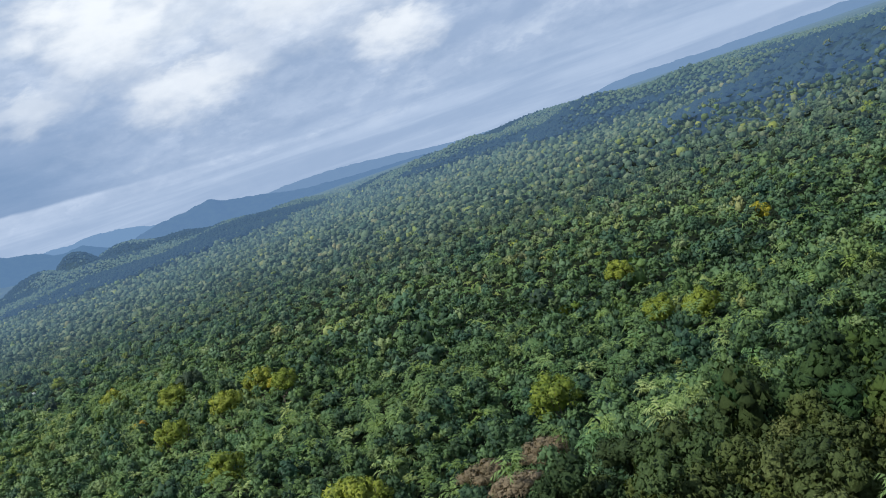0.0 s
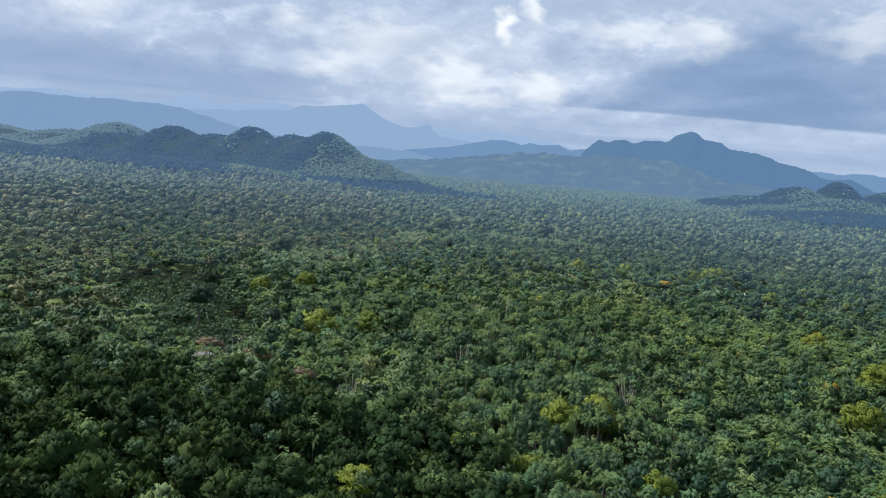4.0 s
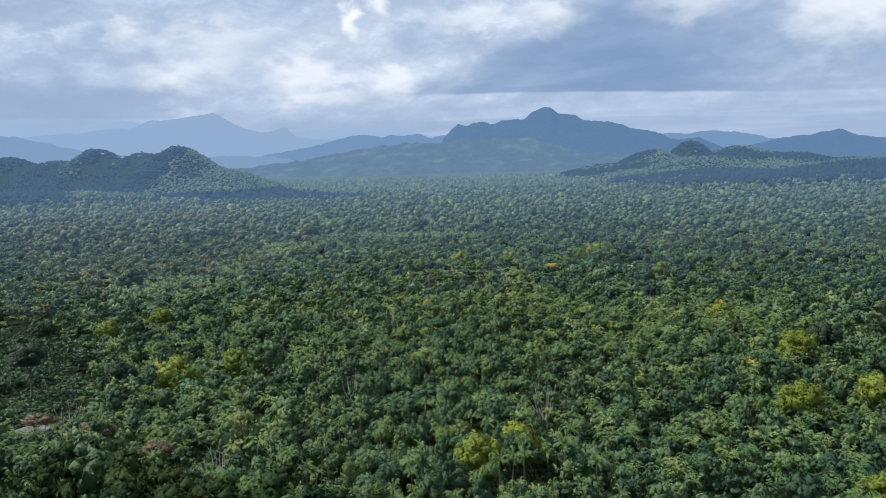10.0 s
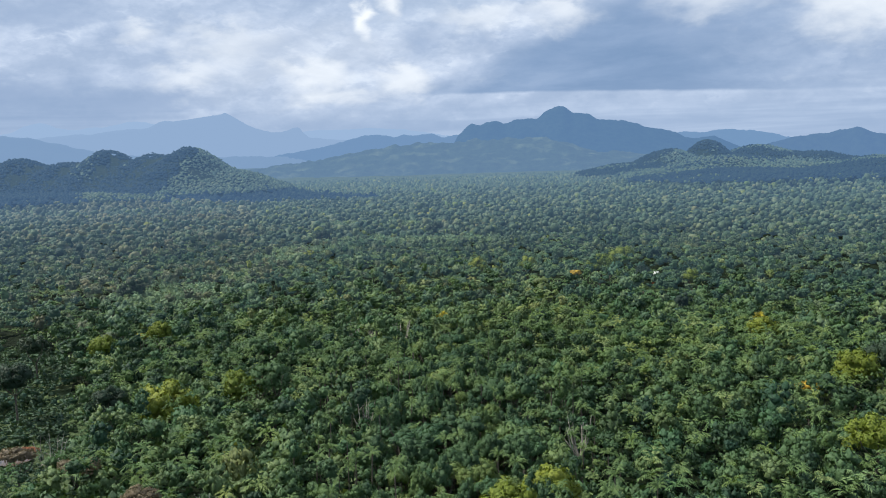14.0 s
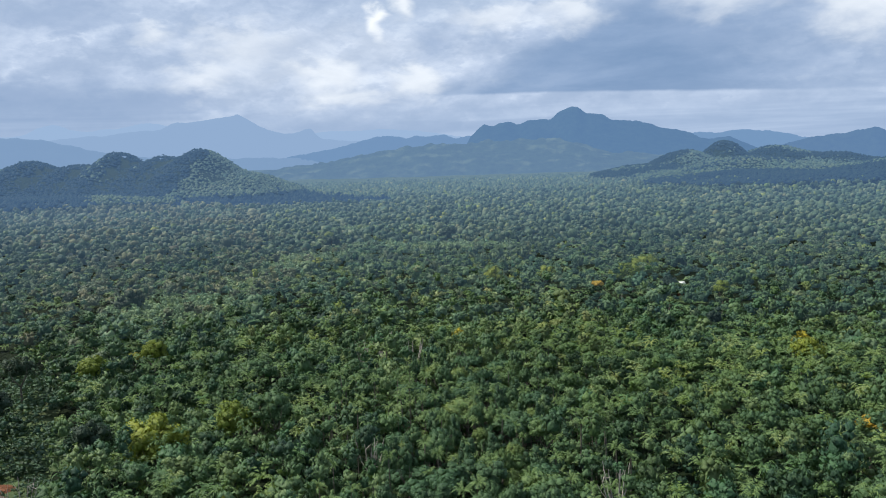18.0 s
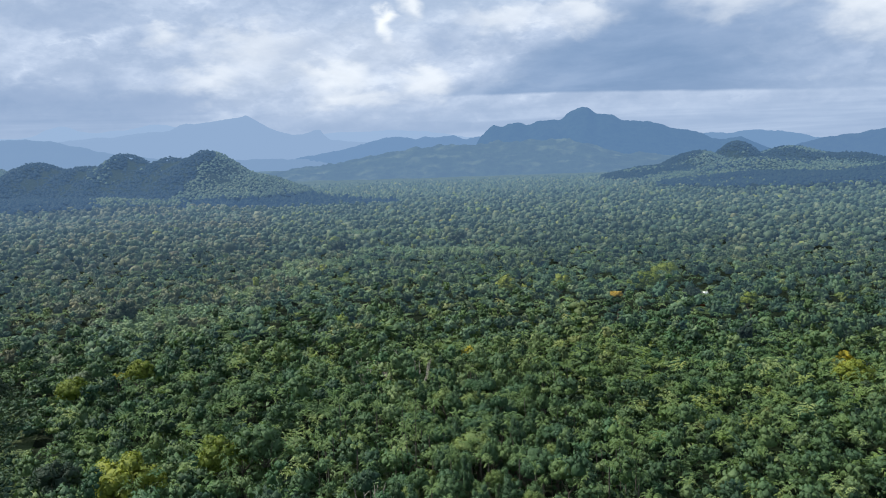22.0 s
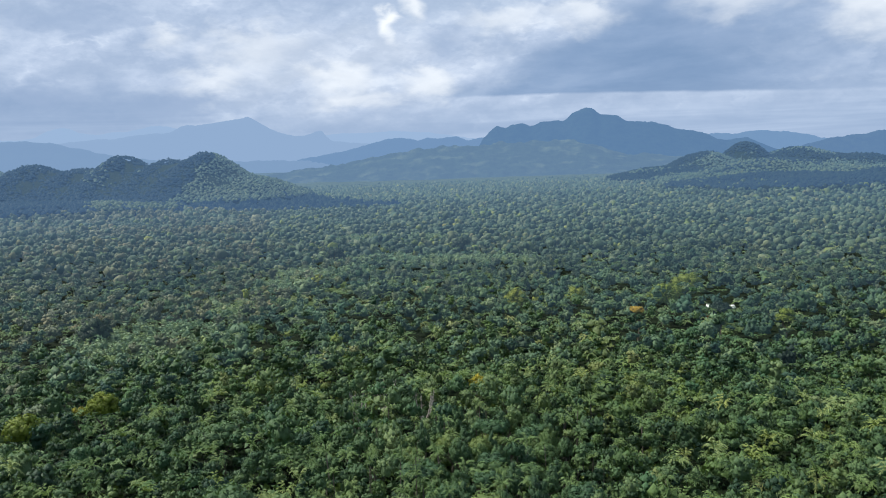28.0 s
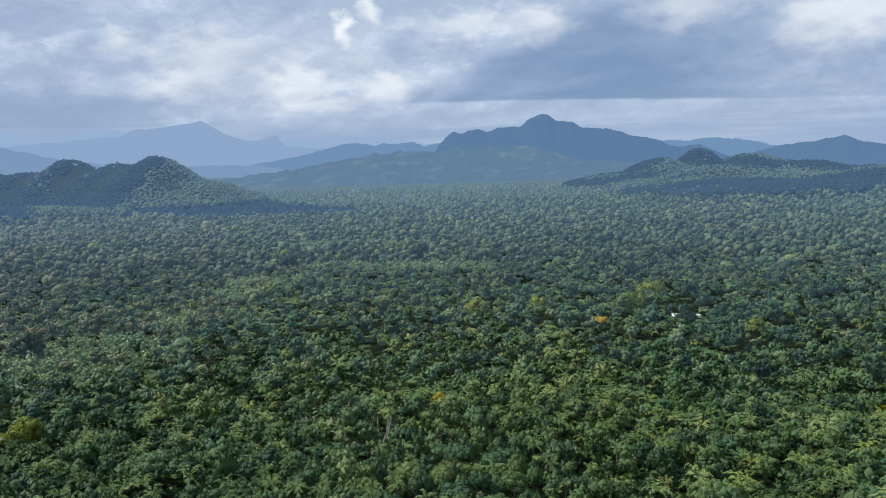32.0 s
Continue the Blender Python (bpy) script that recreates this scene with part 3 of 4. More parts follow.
def build_plain():
    turn, reach = np.radians(np.linspace(-60, 85, 160)), np.linspace(2700, 4780, 60)
    px, py = reach[:, None] * np.sin(turn), reach[:, None] * np.cos(turn)
    w = np.clip((np.hypot(px, py) - 2900) / 1900, 0, 1) * np.clip((18 - np.degrees(turn)) / 12, 0, 1)
    pz = land(px, py) + 9.5 + 50 * w * w * (3 - 2 * w) + 6 * fractal(px, py, 0.03, 3)
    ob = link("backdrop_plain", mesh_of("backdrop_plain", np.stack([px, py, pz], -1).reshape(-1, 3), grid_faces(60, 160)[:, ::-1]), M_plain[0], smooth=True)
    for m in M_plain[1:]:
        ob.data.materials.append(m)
    # material steps by distance, so the painted haze thickens outwards
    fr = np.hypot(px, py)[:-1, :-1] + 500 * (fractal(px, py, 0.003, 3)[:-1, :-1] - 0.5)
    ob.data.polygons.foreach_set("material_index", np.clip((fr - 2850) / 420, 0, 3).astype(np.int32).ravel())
    tagged(ob, "far wooded plain at the foot of the mountains", "plain", kind="structure")


build_plain()

# ---------------------------------------------------------------- tree shapes
def lobes_of(r, kind, n=17):
    """Centres and radii of the lobes of a crown of radius 1."""
    k = np.arange(n)
    ang, pol = r.random() * 6.28 + k * 2.399, np.arccos(1 - 1.22 * (k + 0.4) / n)
    rise = {"round": 0.92, "flat": 0.45, "tall": 1.40}[kind]
    c = 0.74 * np.stack([np.sin(pol) * np.cos(ang), np.sin(pol) * np.sin(ang), np.cos(pol) * rise], -1)
    return c + r.normal(0, 0.09, (n, 3)), r.uniform(0.22, 0.37, n) * (17 / n) ** 0.4


def leaf_places(r, n, c, rad, under=-0.35):
    pts, nor = [], []
    while sum(map(len, pts)) < n:
        k = r.integers(0, len(c), 4 * n)
        d = r.normal(0, 1, (4 * n, 3))
        d /= np.linalg.norm(d, axis=1)[:, None]
        up = d[:, 2] > under
        d, k = d[up], k[up]
        p = c[k] + d * rad[k][:, None] * r.uniform(0.88, 1.10, len(d))[:, None]
        free = np.ones(len(p), bool)
        for q, s in zip(c, rad):
            free &= np.linalg.norm(p - q, axis=1) > 0.80 * s
        pts.append(p[free])
        nor.append(d[free])
    return np.concatenate(pts)[:n], np.concatenate(nor)[:n]


PHI = (1 + 5 ** 0.5) / 2
ICO = np.array([(-1, PHI, 0), (1, PHI, 0), (-1, -PHI, 0), (1, -PHI, 0), (0, -1, PHI), (0, 1, PHI), (0, -1, -PHI), (0, 1, -PHI), (PHI, 0, -1), (PHI, 0, 1), (-PHI, 0, -1), (-PHI, 0, 1)]) / math.hypot(1, PHI)
ICO_F = np.array([(0, 11, 5), (0, 5, 1), (0, 1, 7), (0, 7, 10), (0, 10, 11), (1, 5, 9), (5, 11, 4), (11, 10, 2), (10, 7, 6), (7, 1, 8),
                  (3, 9, 4), (3, 4, 2), (3, 2, 6), (3, 6, 8), (3, 8, 9), (4, 9, 5), (2, 4, 11), (6, 2, 10), (8, 6, 7), (9, 8, 1)])
OCT = np.array([(1, 0, 0), (0, 1, 0), (-1, 0, 0), (0, -1, 0), (0, 0, 1.0), (0, 0, -1)])
OCT_F = np.array([(0, 1, 4), (1, 2, 4), (2, 3, 4), (3, 0, 4), (1, 0, 5), (2, 1, 5), (3, 2, 5), (0, 3, 5)])


def clump(r, c, s, fine):
    """A lumpy clump of foliage about c."""
    v, f = (ICO, ICO_F) if fine else (OCT * 1.15, OCT_F)
    a = r.random() * 6.283
    q = np.stack([v[:, 0] * math.cos(a) - v[:, 1] * math.sin(a), v[:, 0] * math.sin(a) + v[:, 1] * math.cos(a), v[:, 2]], -1)
    return c + q * s * r.uniform(0.78, 1.12, (len(v), 1)) * np.array([1, 1, 0.86]), f


def unit(v):
    return v / np.maximum(np.linalg.norm(v, axis=-1, keepdims=True), 1e-6)


RISE = {"round": 0.9, "flat": 0.5, "tall": 1.3}


def leaf_crown(seed, n, size, kind="round", fine=True, spread=0.38, many=17, inner=6, solid=17):
    """A crown of radius 1: lumpy clumps clothed in n leaf sprays round a shaded inside; returns places, faces, shading normals."""
    r = np.random.default_rng(seed)
    c, rad = lobes_of(r, kind, many)
    squash = np.array([1, 1, 1 / RISE[kind]])
    p, d = leaf_places(r, n, c, rad)
    nl = unit(0.62 * d + 0.38 * unit(p * squash) + r.normal(0, 0.16, d.shape))
    d = unit(d + r.normal(0, spread, d.shape))
    t = unit(np.cross(d, r.normal(0, 1, d.shape)))
    b = np.cross(d, t)
    s = size * r.uniform(0.6, 1.4, (n, 1))
    v = np.stack([p + t * s, p - t * s * 0.6 + b * s * 0.75, p - t * s * 0.6 - b * s * 0.75 - d * s * 0.2], 1)
    shapes = [(v.reshape(-1, 3), np.arange(n * 3).reshape(-1, 3), np.repeat(nl, 3, 0))]
    for q, k in zip(c[:solid], rad):
        cv, cf = clump(r, q, k * (0.84 if fine else 0.78), fine)
        shapes.append((cv, cf, unit(0.65 * unit(cv - q) + 0.35 * unit(cv * squash))))
    dv, df = dome(r, inner)
    dv = dv * np.array([1, 1, RISE[kind]]) * (0.56 if fine else 0.64)
    shapes.append((dv, df, unit(dv * squash)))
    return join(shapes)


def dome(r, n):
    """The shaded inside of a crown: a lumpy dome of n sides."""
    a = np.arange(n) * 2 * np.pi / n
    m = r.uniform(0.55, 0.85, n)
    mid = np.stack([m * np.cos(a + 0.4), m * np.sin(a + 0.4), r.uniform(0.35, 0.65, n)], -1)
    w = r.uniform(0.8, 1.05, n)
    low = np.stack([w * np.cos(a), w * np.sin(a), r.uniform(-0.6, -0.3, n)], -1)
    t = [(0, 1 + i, 1 + (i + 1) % n) for i in range(n)]
    for i in range(n):
        j = (i + 1) % n
        t += [(1 + i, 1 + n + i, 1 + n + j), (1 + i, 1 + n + j, 1 + j)]
    return np.concatenate([[(0, 0, 0.9)], mid, low]), np.array(t)


def palm_crown(seed, fronds, steps, width=0.085, rise=0.45):
    """A feather palm's head of radius 1: each frond arches, its leaflets hang ragged on both sides."""
    r = np.random.default_rng(seed)
    V = []
    for i in range(fronds):
        a = i * 2.399 + r.normal(0, 0.2)
        lift = r.uniform(rise, 4 * rise)
        u = np.linspace(0.06, 1, steps + 1)
        out, z = u * r.uniform(0.8, 1.1) * (1 - 0.18 * lift), lift * u * 1.1 - (0.55 + 0.45 * lift) * u ** 2
        for j in range(steps):
            w = 0.17 * math.sin(math.pi * (0.15 + 0.72 * (j + 0.5) / steps))
            for side in (1, -1):
                q = w * r.uniform(0.75, 1.2)
                tri = [(out[j] - width * 0.2, 0, z[j] + 0.01), (0.35 * out[j] + 0.65 * out[j + 1], 0, 0.35 * z[j] + 0.65 * z[j + 1] + 0.01), (out[j + 1] + 0.6 * q, side * q, z[j + 1] - q * r.uniform(0.2, 0.8))]
                V.append([(x * math.cos(a) - y * math.sin(a), x * math.sin(a) + y * math.cos(a), zz) for x, y, zz in tri])
    V = np.array(V)
    n = np.cross(V[:, 1] - V[:, 0], V[:, 2] - V[:, 0])
    under = n[:, 2] < 0
    V[under] = V[under][:, ::-1]
    n = unit(unit(np.where(under[:, None], -n, n)) + np.array([0, 0, 0.25]))
    return V.reshape(-1, 3), np.arange(len(V) * 3).reshape(-1, 3), np.repeat(n, 3, 0)


def stem(points, radii, sides=5):
    """A tapered tube through points."""
    points = np.asarray(points, float)
    a = np.arange(sides) * 2 * np.pi / sides
    rows = []
    for i, (p, r) in enumerate(zip(points, radii)):
        d = points[min(i + 1, len(points) - 1)] - points[max(i - 1, 0)]
        d = d / np.linalg.norm(d)
        s = np.cross(d, (0.31, 0.93, 0.17))
        s /= np.linalg.norm(s)
        t = np.cross(d, s)
        rows.append(p + r * (np.cos(a)[:, None] * s + np.sin(a)[:, None] * t))
    return np.concatenate(rows), grid_faces(len(points), sides, True)


def join(shapes):
    """Several shapes as one: their places, faces and (where given) normals end to end."""
    F, k = [], 0
    for part in shapes:
        F.append(part[1] + k)
        k += len(part[0])
    rest = [np.concatenate([part[i] for part in shapes]) for i in range(2, len(shapes[0]))]
    return (np.concatenate([part[0] for part in shapes]), np.concatenate(F), *rest)


def limbs(seed, height, radius, bare=False):
    """Trunk with limbs that fork into the crown."""
    r = np.random.default_rng(seed)
    lean = r.normal(0, 0.05, 2) * height
    split = height * (0.55 if not bare else 0.42)
    base = np.array([0, 0, -0.3])
    fork = np.array([lean[0] * 0.5, lean[1] * 0.5, split])
    girth = 0.018 * height + 0.03
    out = [stem([base, base * 0.5 + fork * 0.5 + (0.1, 0, 0), fork], [girth * 1.5, girth, girth * 0.8])]
    for i in range(7 if bare else 5):
        a = i * 2.399 + r.random()
        q = radius * r.uniform(0.5, 0.95)
        tip = np.array([lean[0] + q * math.cos(a), lean[1] + q * math.sin(a), height * r.uniform(0.84, 1.0)])
        mid = fork * 0.5 + tip * 0.5 + np.array([0.15 * q * math.cos(a), 0.15 * q * math.sin(a), -0.05 * height])
        out.append(stem([fork, mid, tip], [girth * 0.6, girth * 0.4, girth * 0.12], 4))
        if bare:
            for j in range(3):
                s = mid * (1 - j / 3) + tip * (j / 3)
                e = s + r.normal(0, 0.22, 3) * radius + np.array([0, 0, 0.3 * radius])
                out.append(stem([s, (s + e) / 2 + r.normal(0, 0.04, 3) * radius, e], [girth * 0.25, girth * 0.16, girth * 0.05], 3))
    return join(out)


# ---------------------------------------------------------------- where the trees stand
# stations of the flight with the bearings that it looks over
STATIONS = ((4, -79, -39, 70), (5, -50, -39, 34), (0, 0, -32, 34), (-2, 50, -33, 32), (-4, 103, -33, 34))


def near_by(x, y):
    """The least distance to a station that looks over the place; 9999 where none does."""
    best = np.full(np.shape(x), 9999.0)
    for sx, sy, lo, hi in STATIONS:
        d = np.hypot(x - sx, y - sy)
        b = np.degrees(np.arctan2(x - sx, y - sy))
        ok = (b > lo - 400 / (d + 60)) & (b < hi + 400 / (d + 60))
        best = np.where(ok, np.minimum(best, d), best)
    return best


def scatter(step, reach, lo, hi, seed):
    r = np.random.default_rng(seed)
    gx, gy = np.meshgrid(np.arange(-reach, reach, step), np.arange(-120, reach, step))
    gx = gx + (np.arange(gx.shape[0]) % 2)[:, None] * step * 0.5
    x = (gx + r.uniform(-0.42, 0.42, gx.shape) * step).ravel()
    y = (gy + r.uniform(-0.42, 0.42, gy.shape) * step).ravel()
    d = near_by(x, y) * (1 + 0.16 * r.normal(0, 1, x.shape).clip(-1, 1) * (lo > 0))
    keep = (d >= lo) & (d < hi) & (~in_clearing(x, y, 1.12) | ((r.random(x.shape) < 0.012) & (y > 300)))
    return x[keep], y[keep], d[keep]


# single trees that stand out: x, y, crown radius, height, kind
MARKED = (
    (56, 99, 5.0, 18, "bloom"), (92, 222, 3.4, 15, "amber"), (12, 93, 2.6, 13, "amber"), (109, 302, 3.2, 15, "bloom"), (117, 415, 3.4, 15, "lime"),
    (107, 181, 4.6, 17, "lime"), (87, 179, 4.8, 16, "lime"), (125, 175, 4.2, 16, "lime"), (125, 194, 5.0, 16, "lime"), (110, 235, 5.2, 16, "lime"),
    (106, 292, 4.4, 15, "lime"), (113, 315, 3.6, 14, "bloom"), (77, 122, 4.8, 15, "lime"), (75, 60, 5.6, 15, "lime"), (22, 68, 5.4, 15, "lime"),
    (-10, 115, 3.2, 13, "lime"), (3, 107, 2.6, 13, "lime"), (9, 150, 4.2, 14, "lime"), (17, 157, 5.6, 14, "lime"), (-106, 316, 4.0, 16, "lime"),
    (-114, 318, 2.2, 14, "bloom"), (-122, 303, 4.6, 14, "lime"), (84, 479, 6.0, 15, "lime"), (17, 476, 5.4, 15, "lime"), (45, 479, 4.4, 15, "lime"),
    (66, 444, 3.4, 15, "amber"), (92, 490, 4.6, 14, "lime"), (105, 516, 7.0, 14, "lime"), (-66, 292, 6.0, 15, "bright"), (-2, 338, 2.8, 14, "bloom"),
    (-50, 239, 4.8, 17, "round"), (-58, 236, 4.6, 15, "lime"), (-73, 221, 6.4, 16, "lime"), (-24, 78, 3.0, 14, "lime"), (27, 107, 3.2, 14, "lime"),
    (270, 83, 4.2, 16, "bloom"), (210, 100, 4.4, 16, "lime"), (126, 182, 3.6, 16, "bloom"), (117, 45, 4.6, 17, "lime"), (77, 58, 4.2, 15, "lime"),
    (173, 59, 4.0, 15, "lime"), (175, 48, 4.2, 15, "lime"), (-156, 426, 6.8, 15, "dusk"), (-10, 738, 6.5, 15, "dusk"), (-100, 690, 7.0, 15, "dusk"),
    (-128, 252, 5.4, 15, "dusk"), (-143, 296, 4.6, 15, "dusk"), (-88, 222, 5.0, 15, "dusk"), (118, 236, 5.4, 17, "dusk"), (100, 442, 4.6, 12, "dusk"),
    (-41, 146, 3.6, 14, "bare"), (-58, 158, 3.8, 12, "dry"), (-92, 196, 4.6, 12, "bare"), (-97, 190, 4.0, 11, "dry"), (-78, 178, 4.6, 12, "dry"),
    (-22, 214, 3.4, 14, "bare"), (-30, 330, 4.2, 14, "bare"), (-36, 322, 3.6, 13, "bare"), (-18, 318, 4.0, 14, "bare"), (28, 190, 3.6, 15, "bare"),
    (88, 36, 4.4, 13, "dry"), (97, 30, 5.0, 12, "dry"), (84, 24, 4.6, 12, "dry"), (-54, 240, 3.6, 13, "dry"),
)
MX, MY, MR = (np.array(c) for c in list(zip(*MARKED))[:3])


def clear_of_marked(x, y):
    free = np.ones(len(x), bool)
    for a, b, c in zip(MX, MY, MR):
        free &= np.hypot(x - a, y - b) > c * 0.72
    return free


def spread_trees(shapes, x, y, z, size, high, seed, vary):
    """All trees of a list of shapes as one set of faces: sizes, turns, tones and hues of their own."""
    r = np.random.default_rng(seed)
    which = r.integers(0, len(shapes), len(x))
    V, F, T, H, O, k = [], [], [], [], [], 0
    patch, drift = fractal(x, y, 0.012, 3), fractal(x + 700, y - 300, 0.02, 3)
    tone = np.clip(0.34 + 0.6 * (patch - 0.5) + vary * r.normal(0, 1, len(x)), 0, 1.15)
    hue = np.clip(0.5 + 0.9 * (drift - 0.5) + 0.21 * r.normal(0, 1, len(x)), 0, 1)
    for i, (sv, sf, sn) in enumerate(shapes):
        sel = np.where(which == i)[0]
        if not len(sel):
            continue
        a = r.random(len(sel)) * 6.283
        c, s = np.cos(a)[:, None], np.sin(a)[:, None]
        px = (sv[:, 0] * c - sv[:, 1] * s) * size[sel, None] + x[sel, None]
        py = (sv[:, 0] * s + sv[:, 1] * c) * size[sel, None] + y[sel, None]
        pz = sv[:, 2] * high[sel, None] + z[sel, None]
        V.append(np.stack([px, py, pz], -1).reshape(-1, 3))
        O.append(np.stack([sn[:, 0] * c - sn[:, 1] * s, sn[:, 0] * s + sn[:, 1] * c, np.broadcast_to(sn[:, 2], px.shape)], -1).reshape(-1, 3))
        F.append((sf[None] + (k + np.arange(len(sel)) * len(sv))[:, None, None]).reshape(-1, sf.shape[1]))
        T.append(np.repeat(tone[sel], len(sf)))
        H.append(np.repeat(hue[sel], len(sf)))
        k += len(sel) * len(sv)
    return [np.concatenate(q) for q in (V, F, T, H, O)]


def woods(name, label, mat, shapes, x, y, size, high, top, seed, category="forest", vary=0.34):
    if len(x) == 0:
        return None
    z = land(x, y) + top - high * 0.75
    ob = link(name, mesh_of(name, *spread_trees(shapes, x, y, z, size, high, seed, vary)), mat, smooth=True)
    return tagged(ob, label, category, kind="stuff")


def crown_sizes(r, n, mean, low, high, wide=0.34):
    """Crown radii: many small crowns, a few that spread wide."""
    return np.clip(mean * np.exp(wide * r.normal(0, 1, n)), low, high)


def height_here(x, y, r):
    return 13.0 + 5.0 * (fractal(x, y, 0.03, 3) - 0.5) + r.normal(0, 2.7, len(x))


HI = [leaf_crown(s, 150, 0.115, k, False, many=12, inner=5, solid=6) for s, k in enumerate(("round", "round", "flat", "tall", "round", "flat", "round"))]
MID = [leaf_crown(40 + s, 34, 0.19, k, False, many=8, inner=4, solid=5) for s, k in enumerate(("round", "round", "flat", "tall", "round", "flat"))]
UNDER = [leaf_crown(50 + s, 20, 0.24, "flat", False, many=6, inner=4, solid=0) for s in range(4)]


def far_crown(seed, lobes):
    """A far crown: one to three lumpy rounded heads."""
    r = np.random.default_rng(seed)
    shapes = []
    for i in range(lobes):
        q = np.array([0, 0, 0.0]) if lobes == 1 else np.array([0.45 * math.cos(i * 6.283 / lobes), 0.45 * math.sin(i * 6.283 / lobes), r.uniform(-0.12, 0.16)])
        v, f = clump(r, q, 1.0 if lobes == 1 else r.uniform(0.52, 0.72), True)
        v = q + (v - q) * r.uniform(0.82, 1.16, (len(v), 1))
        f = f[v[f].mean(1)[:, 2] > q[2] - 0.42]
        shapes.append((v, f, unit(0.7 * unit(v - q) + 0.3 * unit(v + (0, 0, 0.2)) + r.normal(0, 0.1, v.shape))))
    return join(shapes)


def cone_crown(seed, n=5):
    """The furthest crowns, a few tufts wide."""
    r = np.random.default_rng(seed)
    a = np.arange(n) * 2 * np.pi / n + r.random()
    w = r.uniform(0.75, 1.15, n)
    v = np.concatenate([[(r.normal(0, 0.15), r.normal(0, 0.15), 0.9)], np.stack([w * np.cos(a), w * np.sin(a), r.uniform(-0.5, 0.15, n)], -1)])
    return v, np.array([(0, 1 + i, 1 + (i + 1) % n) for i in range(n)]), unit(v + (0, 0, 0.35))


FAR = [far_crown(60 + s, 1 + (s % 4 == 0)) for s in range(12)]
CONES = [cone_crown(180 + s) for s in range(10)]
TUFTS = [cone_crown(210 + s, 7) for s in range(10)]
FURTHEST = [far_crown(160 + s, 1) for s in range(8)]
SCRUB = [leaf_crown(150 + s, 400, 0.085, k, False, many=17, inner=6, solid=8) for s, k in enumerate(("round", "flat", "round", "flat"))]
PALM_HI = [palm_crown(80 + s, 11, 5) for s in range(5)]
PALM_MID = [palm_crown(90 + s, 10, 3, 0.2, 0.3) for s in range(5)]

def shaded_side(x, y):
    """The hillside and spur where the leaf colour is darkened as cloud shade."""
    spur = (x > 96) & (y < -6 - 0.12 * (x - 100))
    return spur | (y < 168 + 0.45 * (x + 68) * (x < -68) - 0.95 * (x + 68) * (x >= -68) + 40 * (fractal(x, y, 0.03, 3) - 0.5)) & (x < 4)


def scrub_side(x, y):
    """The low spur under scrubby trees."""
    return (x > 40) & (y < 44 - 0.75 * (x - 40) * (x > 75) + 16 * (fractal(x, y, 0.05, 3) - 0.5))


# ---- the nearest trees, each a thing of its own
x, y, d = scatter(4.25, 420, 0, 245, 11)
ok = clear_of_marked(x, y)
x, y = x[ok], y[ok]
r0 = np.random.default_rng(12)
kind = r0.random(len(x)) + 0.35 * (fractal(x, y, 0.02, 2) - 0.5)
is_palm = kind < 0.36
mark = r0.random(len(x))
shaded_hill = shaded_side(x, y) & (mark < 0.80)
scrub_hill = scrub_side(x, y) & (mark < 0.9)
scrub_hill &= ~shaded_hill
plain_wood = ~shaded_hill & ~scrub_hill
core = np.hypot(x, np.clip(np.abs(y - 190) - 95, 0, None))
SINGLE = {}
for flag, many in ((False, 290), (True, 260)):
    idx = np.where((is_palm == flag) & plain_wood)[0]
    SINGLE[flag] = idx[np.argsort(core[idx])[:many]]
single = np.zeros(len(x), bool)
single[SINGLE[False]] = single[SINGLE[True]] = True


def tree_kit(name, label, crown_shape, mat, radius, high, height, seed, group="", bare=False, tone=0.4, palm=False, hue=0.5):
    """One tree: an Empty at its foot, trunk and crown under it."""
    root = new(name)
    if palm:
        bend = np.random.default_rng(seed).normal(0, 0.35, 2)
        tv, tf = stem([(0, 0, -0.3), (bend[0] * 0.3, bend[1] * 0.3, height * 0.5), (bend[0], bend[1], height)], [0.20, 0.15, 0.13], 6)
    else:
        tv, tf = limbs(seed, height, radius, bare)
    link("trunk", mesh_of("trunk", tv, tf), M_dead if bare else M_bark, root, smooth=True)
    if crown_shape is not None:
        cv, cf, cn = crown_shape
        v = cv * np.array([radius, radius, high]) + np.array([0, 0, height - high * (0.6 if not palm else 0.0)])
        if palm:
            v = v + np.array([bend[0], bend[1], 0])
        link("crown", mesh_of("crown", v, cf, tone, hue, cn), mat, root, smooth=True)
    return tagged(root, label, "tree", group)


LEAFY = [leaf_crown(110 + s, 800, 0.065, k) for s, k in enumerate(("round", "flat", "round", "tall", "round", "flat"))]
PALMY = [palm_crown(130 + s, 15, 12) for s in range(4)]
kits = [tree_kit("broadleaf_tree", lab, LEAFY[i], M_broad, rad, hi, ht, 200 + i, "rainforest broadleaf trees", tone=tn, hue=(0.45, 0.2, 0.55, 0.3, 0.72, 0.85)[i])
        for i, (rad, hi, ht, tn, lab) in enumerate((
            (3.2, 3.4, 13.0, 0.42, "mid-green leafy rainforest tree with a rounded crown"), (3.8, 2.8, 13.5, 0.30, "dark green rainforest tree with a spreading crown"),
            (2.7, 3.0, 12.0, 0.55, "fresh green rainforest tree with a rounded crown"), (2.5, 3.4, 14.0, 0.22, "tall deep green rainforest tree with a narrow crown"),
            (3.5, 3.2, 12.5, 0.68, "light olive-green rainforest tree with a full crown"), (3.3, 2.6, 13.0, 0.85, "yellowish green rainforest tree with a flat crown")))]
